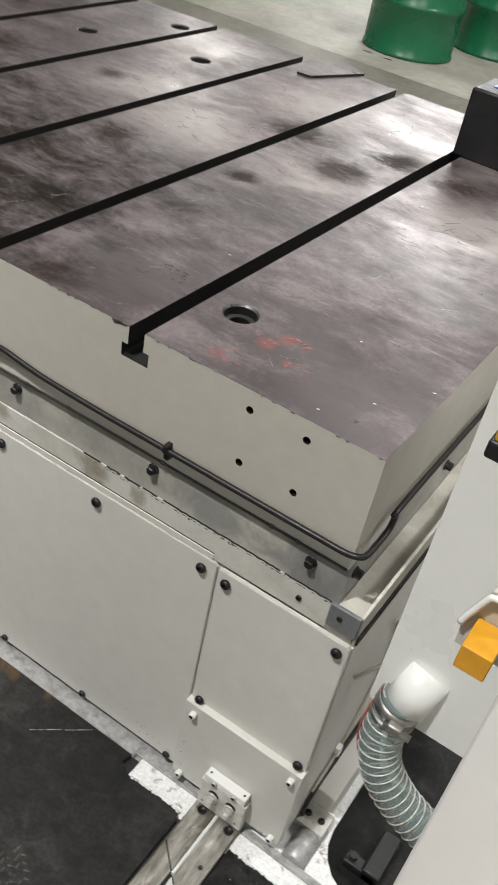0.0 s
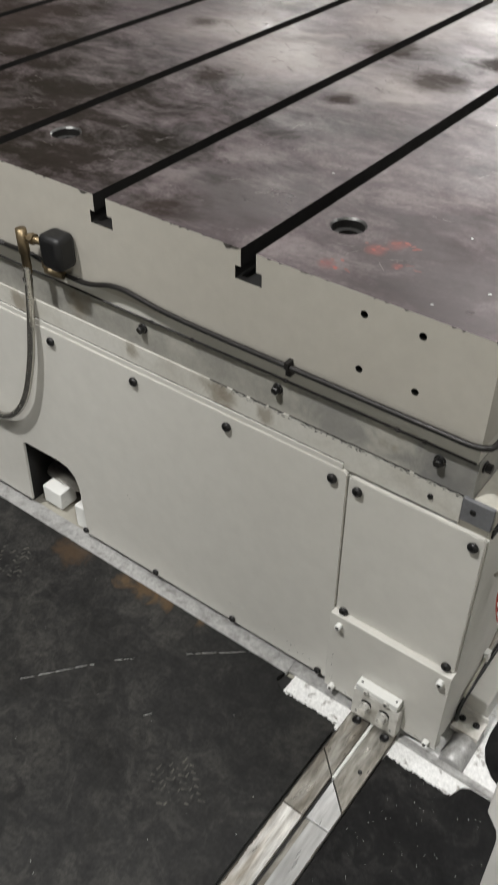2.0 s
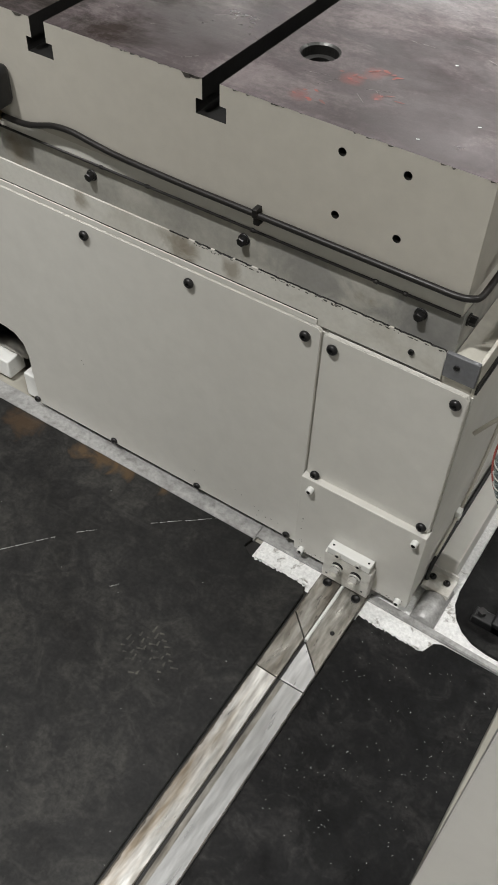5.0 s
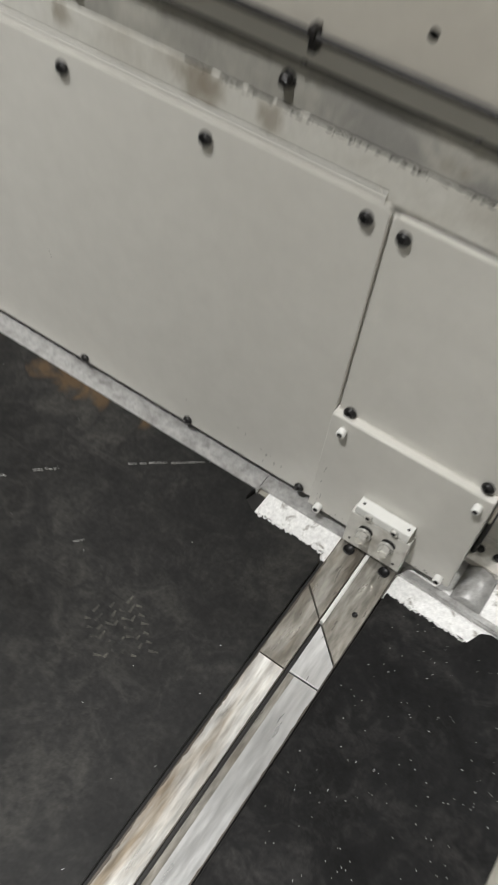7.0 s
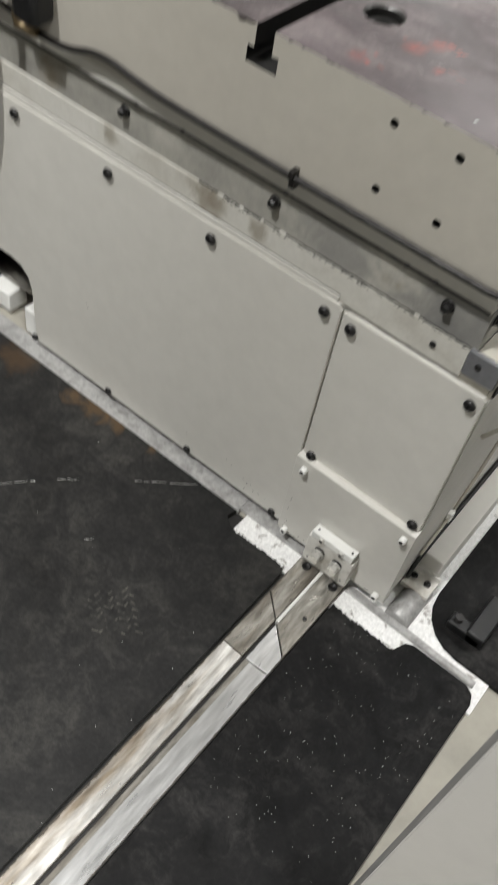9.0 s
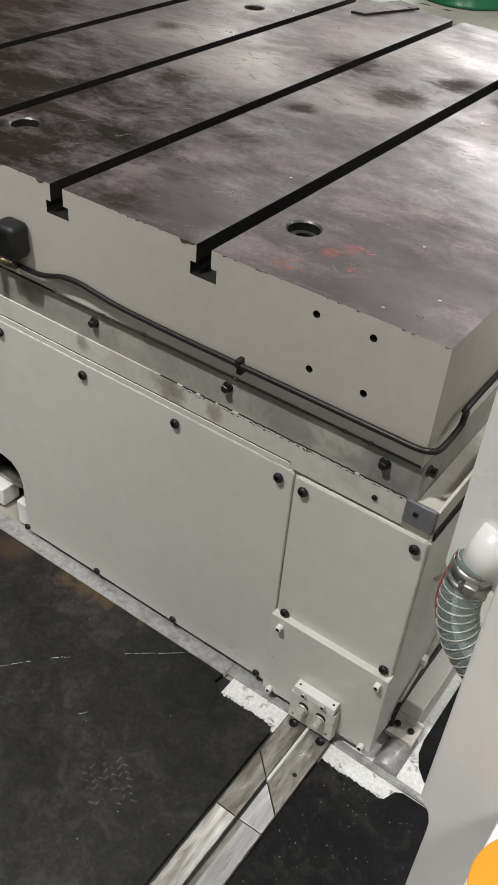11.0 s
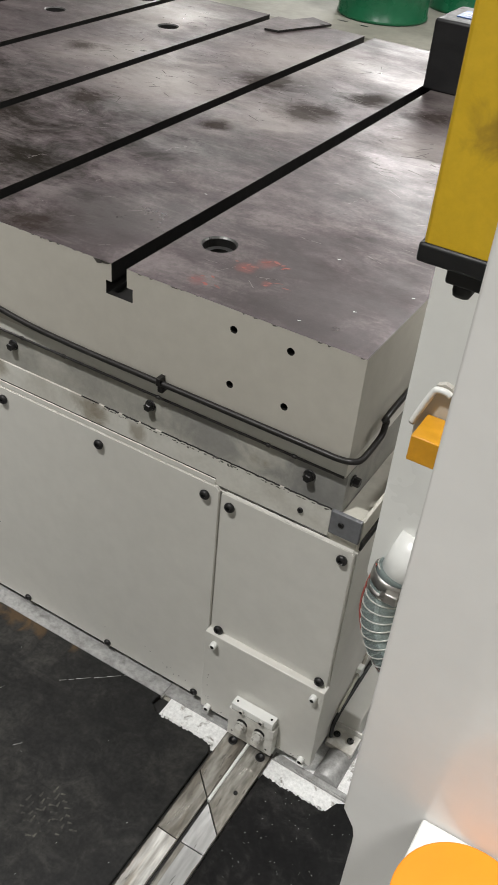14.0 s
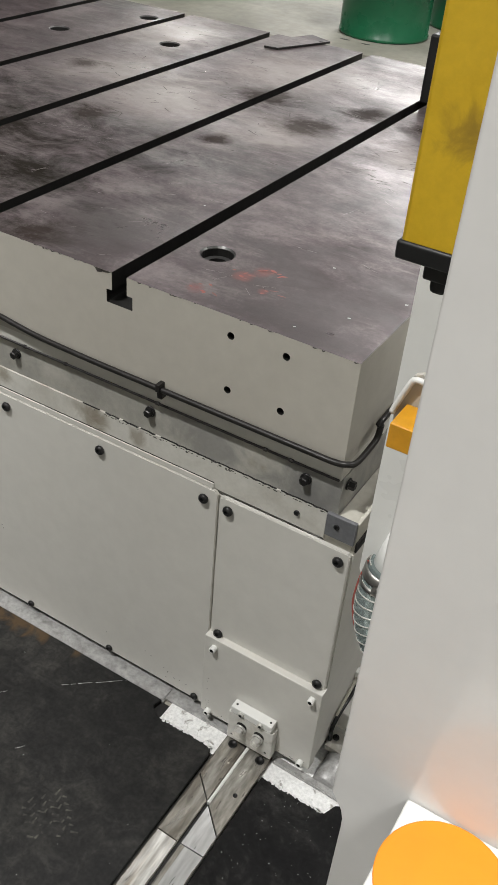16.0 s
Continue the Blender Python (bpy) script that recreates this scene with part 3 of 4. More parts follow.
# base body, open behind the cut-out of the long cover
for a in ((-0.79, 0.052, -0.036, 1.53, 0.03, 0.530), (BX0, -1.01, -0.036, 1.53, 0.03, 0.530), (-1.01, -0.79, 0.16, 1.53, 0.0, 0.530),
          (-1.01, -0.79, -0.036, 0.16, 0.21, 0.530)):
    bpart("base_body", boxes(a), CREAM)
# dark plinths give the shadow line below the covers by colour
bpart("plinth", boxes((-0.79, 0.035, -0.012, 1.5, -0.008, 0.0302)), PLINTH_SHADE)
bpart("plinth", boxes((BX0, -1.01, -0.012, 1.5, -0.008, 0.0302)), PLINTH_SHADE)
bpart("upper_band", boxes((BX0, -0.002, 0.006, 1.48, 0.617, 0.6452, 0.001)), CREAM)


# gutter lip with chipped paint along its upper edge
def lip():
    bm = bmesh.new()
    n = 900
    x0, x1 = BX0, 0.002
    rows = []
    for k in range(n + 1):
        x = x0 + (x1 - x0) * k / n
        rough = noise.noise((x * 95, 0.3, 0.0)) + 0.6 * noise.noise((x * 260, 1.3, 0.0))
        chip = max(0.0, rough) * (0.0034 if x > -0.40 else 0.0004)
        rows.append([bm.verts.new(p) for p in ((x, -0.0385, 0.541), (x, -0.0385, 0.592 - chip), (x, -0.0355, 0.5922 - chip * 0.5), (x, -0.0355, 0.541))])
    for p, q in zip(rows, rows[1:]):
        worn = p[0].co.x > -0.45 and noise.noise((p[0].co.x * 55, 7.0, 0.0)) > -0.25 - (p[0].co.x + 0.45) * 0.6
        for k in range(4):
            bm.faces.new((p[k], p[(k + 1) % 4], q[(k + 1) % 4], q[k])).material_index = 1 if (k == 1 and worn) else 0
    bm.faces.new(rows[0])
    bm.faces.new(rows[-1])
    return bm


gut = bpart("gutter_lip", lip(), [LIP, SHADE_AND_OIL], "stained gutter lip with chipped paint")
bpart("gutter_wall", boxes((BX0, -0.001, 0.012, 1.47, 0.5305, 0.6172)), GUTTER, "back wall of the gutter with oil stains and painted shade")
bpart("cover_flange", boxes((BX0, -0.190, -0.0408, -0.0362, 0.5402, 0.5508, 0.0006)), CREAM, "narrow cream flange above the long cover")
bpart("flange_seam", boxes((BX0, -0.190, -0.0389, -0.0381, 0.5508, 0.5526)), SHADE_AND_OIL, "dark seam above the flange")
bpart("gutter_floor", boxes((BX0, 0.0, -0.034, 0.014, 0.5305, 0.534)), GUTTER, "gutter floor in the same stained, shade-darkened enamel")
bpart("gutter_end", boxes((0.003, 0.0505, -0.041, -0.034, 0.551, 0.5925, 0.0012)), GREY, "bare grey steel gutter end")
bpart("side_gutter_floor", boxes((0.0, 0.0455, -0.0335, 1.5, 0.5305, 0.5455)), GRIMY)
bpart("side_lip", boxes((0.046, 0.0515, -0.0338, 1.53, 0.531, 0.588, 0.001)), GRIMY)
bpart("side_seam", boxes((0.0515, 0.0545, -0.034, 1.53, 0.536, 0.553)), SHADE_AND_OIL)
bpart("rear_lip", boxes((BX0, 0.05, 1.531, 1.536, 0.5, 0.585)), GRIMY)
hexm = hex_bolt(0.0075, 0.012, BOLT)
for k in range(9):
    bput("bolt", hexm, (-0.060 - 0.289 * k, 0.012, 0.590))
bput("bolt", hexm, (0.0, 0.032, 0.596), rot=(0, 0, 90))
bput("bolt", hexm, (0.0, 0.36, 0.600), rot=(0, 0, 90))
small = cap_head(0.0045, 0.003, BOLT)
bput("bolt", small, (-0.045, -0.0385, 0.566))
bput("bolt", small, (0.021, -0.040, 0.574))

# covers
DOME = button_head(0.0088, BOLT)
DOMEC = button_head(0.0075, BOLT)
CAPW = cap_head(0.0062, 0.010, WHITE)
long_cover = bpart("cover_panel", plate([(-2.2, 0.014), (-0.988, 0.014), (-0.979, 0.186), (-0.972, 0.194), (-0.868, 0.196), (-0.842, 0.19), (-0.824, 0.172),
                                        (-0.816, 0.145), (-0.812, 0.05), (-0.812, 0.014), (-0.180, 0.014), (-0.180, 0.533), (-0.186, 0.5395), (-2.2, 0.5395)],
                                       -0.0425, -0.0365, bevel=0.0012), CREAM, "long cream sheet cover with a cut-out")
right_cover = bpart("cover_panel", plate([(-0.176, 0.2), (0.050, 0.2), (0.050, 0.530), (0.046, 0.535), (-0.170, 0.535), (-0.176, 0.530)],
                                         -0.0435, -0.0365, bevel=0.0012), CREAM, "square cream sheet cover")
low_cover = bpart("lower_cover", boxes((-0.1788, 0.053, -0.0565, -0.0365, 0.018, 0.226, 0.0015)), CREAM, "projecting cream lower cover")
for cover, me, pts, y in ((long_cover, DOME, [(-0.204 - 0.2067 * k, 0.517) for k in range(9)], -0.0425),
                          (long_cover, DOMEC, [(-0.202 - 0.2033 * k, 0.024) for k in range(9) if k != 4], -0.0425),
                          (right_cover, DOME, [(-0.158, 0.515), (0.034, 0.516), (-0.159, 0.231), (0.036, 0.236)], -0.0435),
                          (low_cover, CAPW, [(-0.158, 0.205), (0.037, 0.207), (-0.161, 0.027), (0.036, 0.029)], -0.0565)):
    for x, z in pts:
        bput("bolt", me, (x, y, z), cover)

# stop bracket over the rail
stop = bpart("stop_bracket", boxes((-0.108, -0.016, -0.0755, -0.057, 0.013, 0.0862, 0.0018)), GRIMED, "dirty white stop plate above the rail")
bar = bpart("stop_bar", boxes((-0.1035, -0.020, -0.0765, -0.057, 0.0885, 0.1045, 0.0012)), WHITE, "white bar screwed on the stop plate", stop)
# solid dark strip added to paint the shaded gap below the bar
bpart("gap_shade", boxes((-0.102, -0.021, -0.0745, -0.057, 0.0862, 0.0885)), SHADE_AND_OIL, "near-black strip painting the gap under the bar", stop)
hexw = hex_bolt(0.0088, 0.014, ZINC)
for x in (-0.080, -0.044):
    bm = bmesh.new()
    lathe(bm, (x + 0.001, -0.0757, 0.062), (0, -1, 0), [(0, 0.0105), (0.0003, 0.0105), (0.0003, 0)], 20)
    bpart("slot_hole", bm, SHADE_AND_OIL, "dark adjusting slot", stop)
    bput("bolt", hexw, (x, -0.0762, 0.054), stop)
slotted = cap_head(0.0056, 0.004, ZINC)
for x in (-0.082, -0.042):
    bput("bolt", slotted, (x, -0.0765, 0.0955), stop)
for x, y, z, turn in ((-0.096, -0.067, 0.1046, -90), (-0.027, -0.067, 0.1046, -90), (-0.098, -0.0756, 0.026, 0), (-0.027, -0.0756, 0.026, 0)):
    bm = bmesh.new()
    lathe(bm, (x, y, z), (0, 0, 1) if turn else (0, -1, 0), [(0, 0.0022), (0.0002, 0.0022), (0.0002, 0)], 12)
    bpart("screw_hole", bm, SHADE_AND_OIL, "", stop)

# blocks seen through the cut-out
# added near-black boxes: the shade inside the cut-out is put into their colour
bpart("cavity_shade", boxes((-1.0095, -0.7905, 0.09, 0.159, -0.008, 0.209)), SHADE_AND_OIL, "near-black boxes painting the shade behind the cut-out")
bpart("cavity_shade", boxes((-1.0095, -0.7905, -0.0355, 0.0895, 0.203, 0.2095)), SHADE_AND_OIL)
bpart("cavity_shade", boxes((-1.0095, -1.003, -0.0355, 0.0895, -0.008, 0.2028)), SHADE_AND_OIL)
bpart("foot_block", boxes((-0.975, -0.918, -0.018, 0.03, 0.0, 0.048, 0.003)), WHITE, "white block behind the cut-out")
bpart("foot_block", boxes((-0.858, -0.80, -0.03, 0.06, 0.0, 0.064, 0.003)), WHITE)
bm = bmesh.new()
lathe(bm, (-0.985, 0.03, 0.06), (1, 0, 0), [(0, 0), (0, 0.02), (0.09, 0.02), (0.09, 0)], 16)
bpart("roller", bm, RAW)

# oil pipe along the table, with clips
run = [(-0.80, -0.0078, 0.648), (-0.755, -0.0078, 0.649), (-0.725, -0.0078, 0.655), (-0.690, -0.0078, 0.666), (-0.652, -0.0078, 0.669), (-0.61, -0.0078, 0.664), (-0.555, -0.0078, 0.659)]
run += [(-0.45 + 0.1 * k, -0.0078, 0.6565) for k in range(5)]
run += [(-0.012, -0.0078, 0.657), (0.008, -0.005, 0.660), (0.015, 0.012, 0.657), (0.015, 0.06, 0.657), (0.015, 0.078, 0.662), (0.015, 0.085, 0.680),
        (0.015, 0.10, 0.690), (0.015, 0.4, 0.690), (0.015, 1.4, 0.690)]
bm = bmesh.new()
sweep(bm, smooth_path(run, 5), 0.0048, 10)
bpart("oil_pipe", bm, PIPE, "dark steel oil pipe")
bm = bmesh.new()
sweep(bm, [(-3.1, 0.005, 0.6175), (-1.2, 0.005, 0.6175), (-0.004, 0.005, 0.6175)], 0.0021, 8)
for x in (-0.13, -0.085, -0.33, -0.52, -0.61):
    lathe(bm, (x - 0.004, 0.005, 0.6175), (1, 0, 0), [(0, 0), (0.001, 0.0034), (0.007, 0.0034), (0.008, 0)], 8)
bpart("grease_line", bm, PIPE, "thin rusty grease line")
bm = bmesh.new()
sweep(bm, [(-0.95, -0.010, 0.662), (-0.88, -0.010, 0.664), (-0.84, -0.012, 0.66)], 0.0046, 10)
sweep(bm, [(-3.1, -0.010, 0.664), (-2.0, -0.010, 0.664), (-0.95, -0.010, 0.662)], 0.0046, 10)
bpart("oil_pipe", bm, PIPE)
for x in (-0.318, -1.2, -1.8):
    bpart("pipe_clip", boxes((x - 0.004, x + 0.004, -0.0145, 0.003, 0.6535, 0.6675, 0.001), (x - 0.005, x + 0.005, -0.009, 0.0055, 0.638, 0.653, 0.002)), PIPE)
mani = bpart("manifold_block", boxes((-0.818, -0.768, -0.044, -0.0005, 0.674, 0.738, 0.010)), BLACK, "black oil distributor block")
bm = bmesh.new()
lathe(bm, (-0.83, -0.02, 0.672), (0, 0, -1), [(0, 0.009), (0.012, 0.009), (0.012, 0.007), (0.022, 0.007)], 6, smooth=False)
sweep(bm, smooth_path([(-0.83, -0.02, 0.655), (-0.815, -0.018, 0.652), (-0.795, -0.014, 0.652)], 4), 0.0075, 8)
bpart("pipe_fitting", bm, BRASS, "dull brass pipe fitting", mani)
bm = bmesh.new()
sweep(bm, [(-0.817, -0.03, 0.715), (-0.862, -0.032, 0.715)], 0.0065, 8)
lathe(bm, (-0.838, -0.031, 0.715), (-1, 0, 0), [(0, 0), (0, 0.0105), (0.011, 0.0105), (0.011, 0)], 6, smooth=False)
lathe(bm, (-0.868, -0.034, 0.728), (0, 0, -1), [(0, 0), (0, 0.010), (0.045, 0.010), (0.046, 0.008), (0.085, 0.0085), (0.088, 0.007)], 12)
bpart("elbow", bm, BRASS, "brass elbow", mani)
bm = bmesh.new()
sweep(bm, smooth_path([(-0.868, -0.034, 0.66), (-0.862, -0.045, 0.60), (-0.862, -0.056, 0.53), (-0.879, -0.06, 0.445), (-0.915, -0.062, 0.35), (-0.968, -0.062, 0.285),
                       (-1.03, -0.062, 0.265), (-1.11, -0.062, 0.30), (-1.18, -0.06, 0.40), (-1.22, -0.05, 0.52), (-1.24, -0.03, 0.63), (-1.24, -0.012, 0.66)], 6), 0.0075, 10)
bpart("braided_hose", bm, BRAID, "braided steel hose hanging in a loop")

# wiring and conduit on the side of the base
tray = bpart("cable_duct", boxes((0.0535, 0.098, 0.050, 1.4, -0.002, 0.068, 0.003)), CREAM, "cream cable duct along the base")
foot = bpart("duct_foot", boxes((0.052, 0.106, 0.006, 0.0496, 0.006, 0.018, 0.001), (0.052, 0.106, 0.0462, 0.0498, 0.006, 0.03)), GRIMED)
domes = button_head(0.0065, BOLT)
for x in (0.064, 0.091):
    bput("bolt", domes, (x, 0.030, 0.018), foot, (-90, 0, 0))
bm = bmesh.new()
lathe(bm, (0.085, -0.055, -0.008), (0, 1, 0), [(0, 0), (0, 0.022), (0.002, 0.024), (0.09, 0.024), (0.09, 0)], 24)
bpart("round_bar", bm, WORN, "bare steel round bar at the foot")
# black tube drawn as the shadow in the gap between duct and base
bm = bmesh.new()
sweep(bm, smooth_path([(0.056, 0.02, 0.02), (0.058, 0.03, 0.074), (0.058, 0.2, 0.076), (0.058, 0.6, 0.075), (0.058, 1.3, 0.075)], 5), 0.004, 8)
bpart("cable", bm, BLACK, "thin black line for the shadow gap above the duct")
bm = bmesh.new()
sweep(bm, smooth_path([(0.056, 0.03, 0.08), (0.057, 0.11, 0.12), (0.056, 0.19, 0.22), (0.056, 0.21, 0.32), (0.056, 0.18, 0.40), (0.056, 0.16, 0.42)], 6), 0.003, 8)
bpart("cable", bm, GRIMY, "thin pale cable")
bpart("cable_clip", boxes((0.052, 0.062, 0.1, 0.116, 0.105, 0.128, 0.002)), WHITE)
bm = bmesh.new()
sweep(bm, smooth_path([(0.054, 0.03, 0.40), (0.075, 0.05, 0.425), (0.10, 0.09, 0.44), (0.12, 0.1, 0.45)], 6), 0.0035, 8)
bpart("cable", bm, GRIMY)

# ---- things on the table ----
loose = thing("loose_plate", "small flat steel plate lying on the table", "steel plate", (-0.87, 1.42, TOP))
bm = flat([(-0.935, 1.32), (-0.895, 1.325), (-0.826, 1.505), (-0.90, 1.535), (-0.955, 1.40)], TOP + 0.0002, TOP + 0.006, 0.0006)
bm.transform(Matrix.Translation((0.87, -1.42, -TOP)))
# sides near-black: the shade under the lifted plate is painted on them
for f in bm.faces:
    f.normal_update()
    f.material_index = 0 if f.normal.z > 0.9 else 1
part("plate", bm, [STEEL_TOP, SHADE_AND_OIL], loose)
bm = bmesh.new()
lathe(bm, (-0.845, 1.485, TOP + 0.0061), (0, 0, 1), [(0, 0.008), (0.0002, 0.008), (0.0002, 0)], 14)
bm.transform(Matrix.Translation((0.87, -1.42, -TOP)))
part("bolt_hole", bm, SHADE_AND_OIL, loose)


def clamp(x, y, turn, label, sock=False):
    """A die clamp: black body with a stepped nose, a lever foot and its plate."""
    c = thing("die_clamp", label, "die clamp", (x, y, TOP), group="die clamps")
    c.rotation_euler = (0, 0, radians(turn))
    part("body", boxes((-0.062, 0.062, -0.08, 0.09, 0.0, 0.155, 0.006)), BLACK, c)
    part("nose", boxes((-0.045, 0.045, 0.09, 0.14, 0.06, 0.11, 0.006), (-0.03, 0.03, 0.14, 0.17, 0.05, 0.075, 0.004)), BLACK, c)
    part("foot", boxes((-0.035, 0.035, 0.09, 0.15, 0.0, 0.03, 0.004)), BLACK, c)
    bm = bmesh.new()
    lathe(bm, (0, 0.12, 0.11), (0, 0, 1), [(0, 0.016), (0.02, 0.016), (0.022, 0.01), (0.022, 0)], 12)
    part("nipple", bm, RAW, c, "steel pipe nipple")
    part("label_plate", boxes((-0.03, 0.03, -0.03, 0.04, 0.1552, 0.157)), BLUE, c, "blue rating label")
    part("label_bar", boxes((-0.018, -0.003, -0.018, 0.028, 0.1572, 0.1576), (0.006, 0.018, -0.012, 0.022, 0.1572, 0.1576)), LOGO, c) if not sock else None
    if sock:
        for word, ty, size in (("10", 0.012, 0.026), ("TON", -0.014, 0.018)):
            cu = bpy.data.curves.new("rating_text", "FONT")
            cu.body, cu.size, cu.align_x, cu.extrude = word, size, "CENTER", 0.0002
            tx = new("rating_text", cu)
            cu.materials.append(LOGO)
            tx.parent = c
            tx.matrix_basis = pose(0, ty + 0.012, 0.1574, 0, 0, 180)
    return c


clamp(-0.345, 1.235, 0, "black die clamp with a blue rating label", True)
clamp(-1.875, 1.335, -50, "black die clamp with hose connection")
bm = bmesh.new()
sweep(bm, smooth_path([(-1.76, 1.46, TOP + 0.03), (-1.70, 1.50, TOP + 0.012), (-1.66, 1.49, TOP + 0.006), (-1.63, 1.46, TOP + 0.006)], 5), 0.005, 8)
tagged(part("signal_cable", bm, GRIMY), "pale cable lying on the steel table", "cable")
wrapped = thing("rear_post", "white painted post behind the press bed", "post", (-2.25, 1.75, -0.012))
part("column", boxes((-0.09, 0.09, -0.09, 0.09, 0.0, 2.4, 0.004)), WHITE, wrapped)
part("base_plate", boxes((-0.14, 0.14, -0.14, 0.14, 0.0, 0.02, 0.002)), WHITE, wrapped)

# ---- guard, light barrier and hose at the right front ----
guard = thing("safety_guard", "glossy pale grey sheet guard in front of the press", "guard", (0.5, -0.54, 0))
bm = plate([(0.259, -0.012), (0.259, 0.745), (0.2585, 0.757), (0.256, 0.768), (0.2455, 0.786), (0.2445, 2.3), (0.95, 2.3), (0.95, -0.012)], -0.55, -0.532, bevel=0.0015)
bm.transform(Matrix.Translation((-0.5, 0.54, 0)))
part("sheet", bm, GUARD, guard)
part("edge_fold", boxes((-0.2405, -0.2375, 0.0082, 0.034, 0.0, 0.744, 0.0008)), GUARD, guard, "folded edge of the sheet")
shelf = thing("control_box", "white control box with a large orange disc", "control box", (0.45, -0.62, 0.832))
bm = boxes((0.304, 0.70, -0.685, -0.5505, 0.815, 0.832, 0.002), (0.32, 0.69, -0.66, -0.5505, 0.70, 0.815, 0.002))
bm.transform(Matrix.Translation((-0.45, 0.62, -0.832)))
part("housing", bm, WHITE, shelf)
bm = boxes((0.42, 0.60, -0.65, -0.57, -0.012, 0.7005))
bm.transform(Matrix.Translation((-0.45, 0.62, -0.832)))
part("pedestal", bm, WHITE, shelf)
bm = bmesh.new()
lathe(bm, (0.351, -0.600, 0.8322), (0, 0, 1), [(0, 0.0485), (0.0012, 0.0485), (0.0014, 0.0475), (0.0014, 0)], 48)
bm.transform(Matrix.Translation((-0.45, 0.62, -0.832)))
part("disc", bm, ORANGE, shelf, "flat orange disc")

curtain = thing("light_curtain", "yellow safety light curtain with black end cap", "light curtain", (0.21, -0.41, 1.19))
Tc = Matrix.Translation((-0.21, 0.41, -1.19))


def cpart(name, bm, mat, parent, tr, label=""):
    bm.transform(tr)
    return part(name, bm, mat, parent, label)


cpart("profile", boxes((0.1765, 0.238, -0.434, -0.385, 1.200, 2.3, 0.003)), YELLOW, curtain, Tc)
cpart("mounting_arm", boxes((0.2, 0.23, -0.386, -0.249, 1.62, 1.65, 0.002)), BLACK, curtain, Tc)
cap = cpart("end_cap", boxes((0.1745, 0.240, -0.436, -0.383, 1.1895, 1.2025, 0.002)), BLACK, curtain, Tc)
cpart("connector", boxes((0.194, 0.232, -0.43, -0.392, 1.178, 1.190, 0.002), (0.198, 0.211, -0.425, -0.40, 1.167, 1.179, 0.004),
                         (0.216, 0.226, -0.425, -0.40, 1.170, 1.179, 0.002)), BLACK, curtain, Tc)

post = thing("guard_post", "white square guard post with pipe stub", "post", (0.165, -0.2, 0.71))
Tp = Matrix.Translation((-0.165, 0.2, -0.71))
bm = plate(rounded(0.1335, 0.26, 0.719, 2.3, 0.010, "a"), -0.25, -0.18, bevel=0.0015)
cpart("tube", bm, WHITE, post, Tp)
bm = bmesh.new()
lathe(bm, (0.183, -0.243, 0.80), (-0.22, -0.22, -1), [(0, 0), (0, 0.0234), (0.062, 0.0234), (0.062, 0)], 24)
cpart("pipe_stub", bm, WHITE, post, Tp)
sensor = thing("sensor_bracket", "white sheet bracket with an amber reflector block", "bracket", (0.225, -0.52, 1.08))
Ts = Matrix.Translation((-0.225, 0.52, -1.08))
bm = bmesh.new()
f = bm.faces.new([bm.verts.new((x, -0.472, z)) for x, z in ((0.2085, 1.082), (0.2075, 1.108), (0.2165, 1.133), (0.2215, 1.1355), (0.2265, 1.134), (0.236, 1.122), (0.262, 1.122), (0.262, 1.082))])
ex = bmesh.ops.extrude_face_region(bm, geom=[f])
bmesh.ops.translate(bm, verts=[v for v in ex["geom"] if isinstance(v, bmesh.types.BMVert)], vec=(0, 0.004, 0))
box(bm, 0.258, 0.262, -0.5335, -0.4725, 1.082, 1.122)
# white sheet given beige to paint the shade inside its rim
cpart("shaded_bracket_sheet", bm, BEIGE, sensor, Ts)
bm = bmesh.new()
sweep(bm, smooth_path([(0.2072, -0.475, 1.106), (0.2095, -0.475, 1.114), (0.2160, -0.475, 1.1325), (0.2185, -0.475, 1.1358), (0.2240, -0.475, 1.1362), (0.2275, -0.475, 1.1345)], 4), 0.0022, 10)
bm.transform(Matrix.Translation((0, 0, -0.004)))
cpart("bracket_rim", bm, WHITE, sensor, Ts, "white rolled rim of the bracket")
cpart("reflector", boxes((0.2155, 0.2350, -0.5, -0.4724, 1.092, 1.111, 0.0008)), AMBER, sensor, Ts, "amber plastic block")


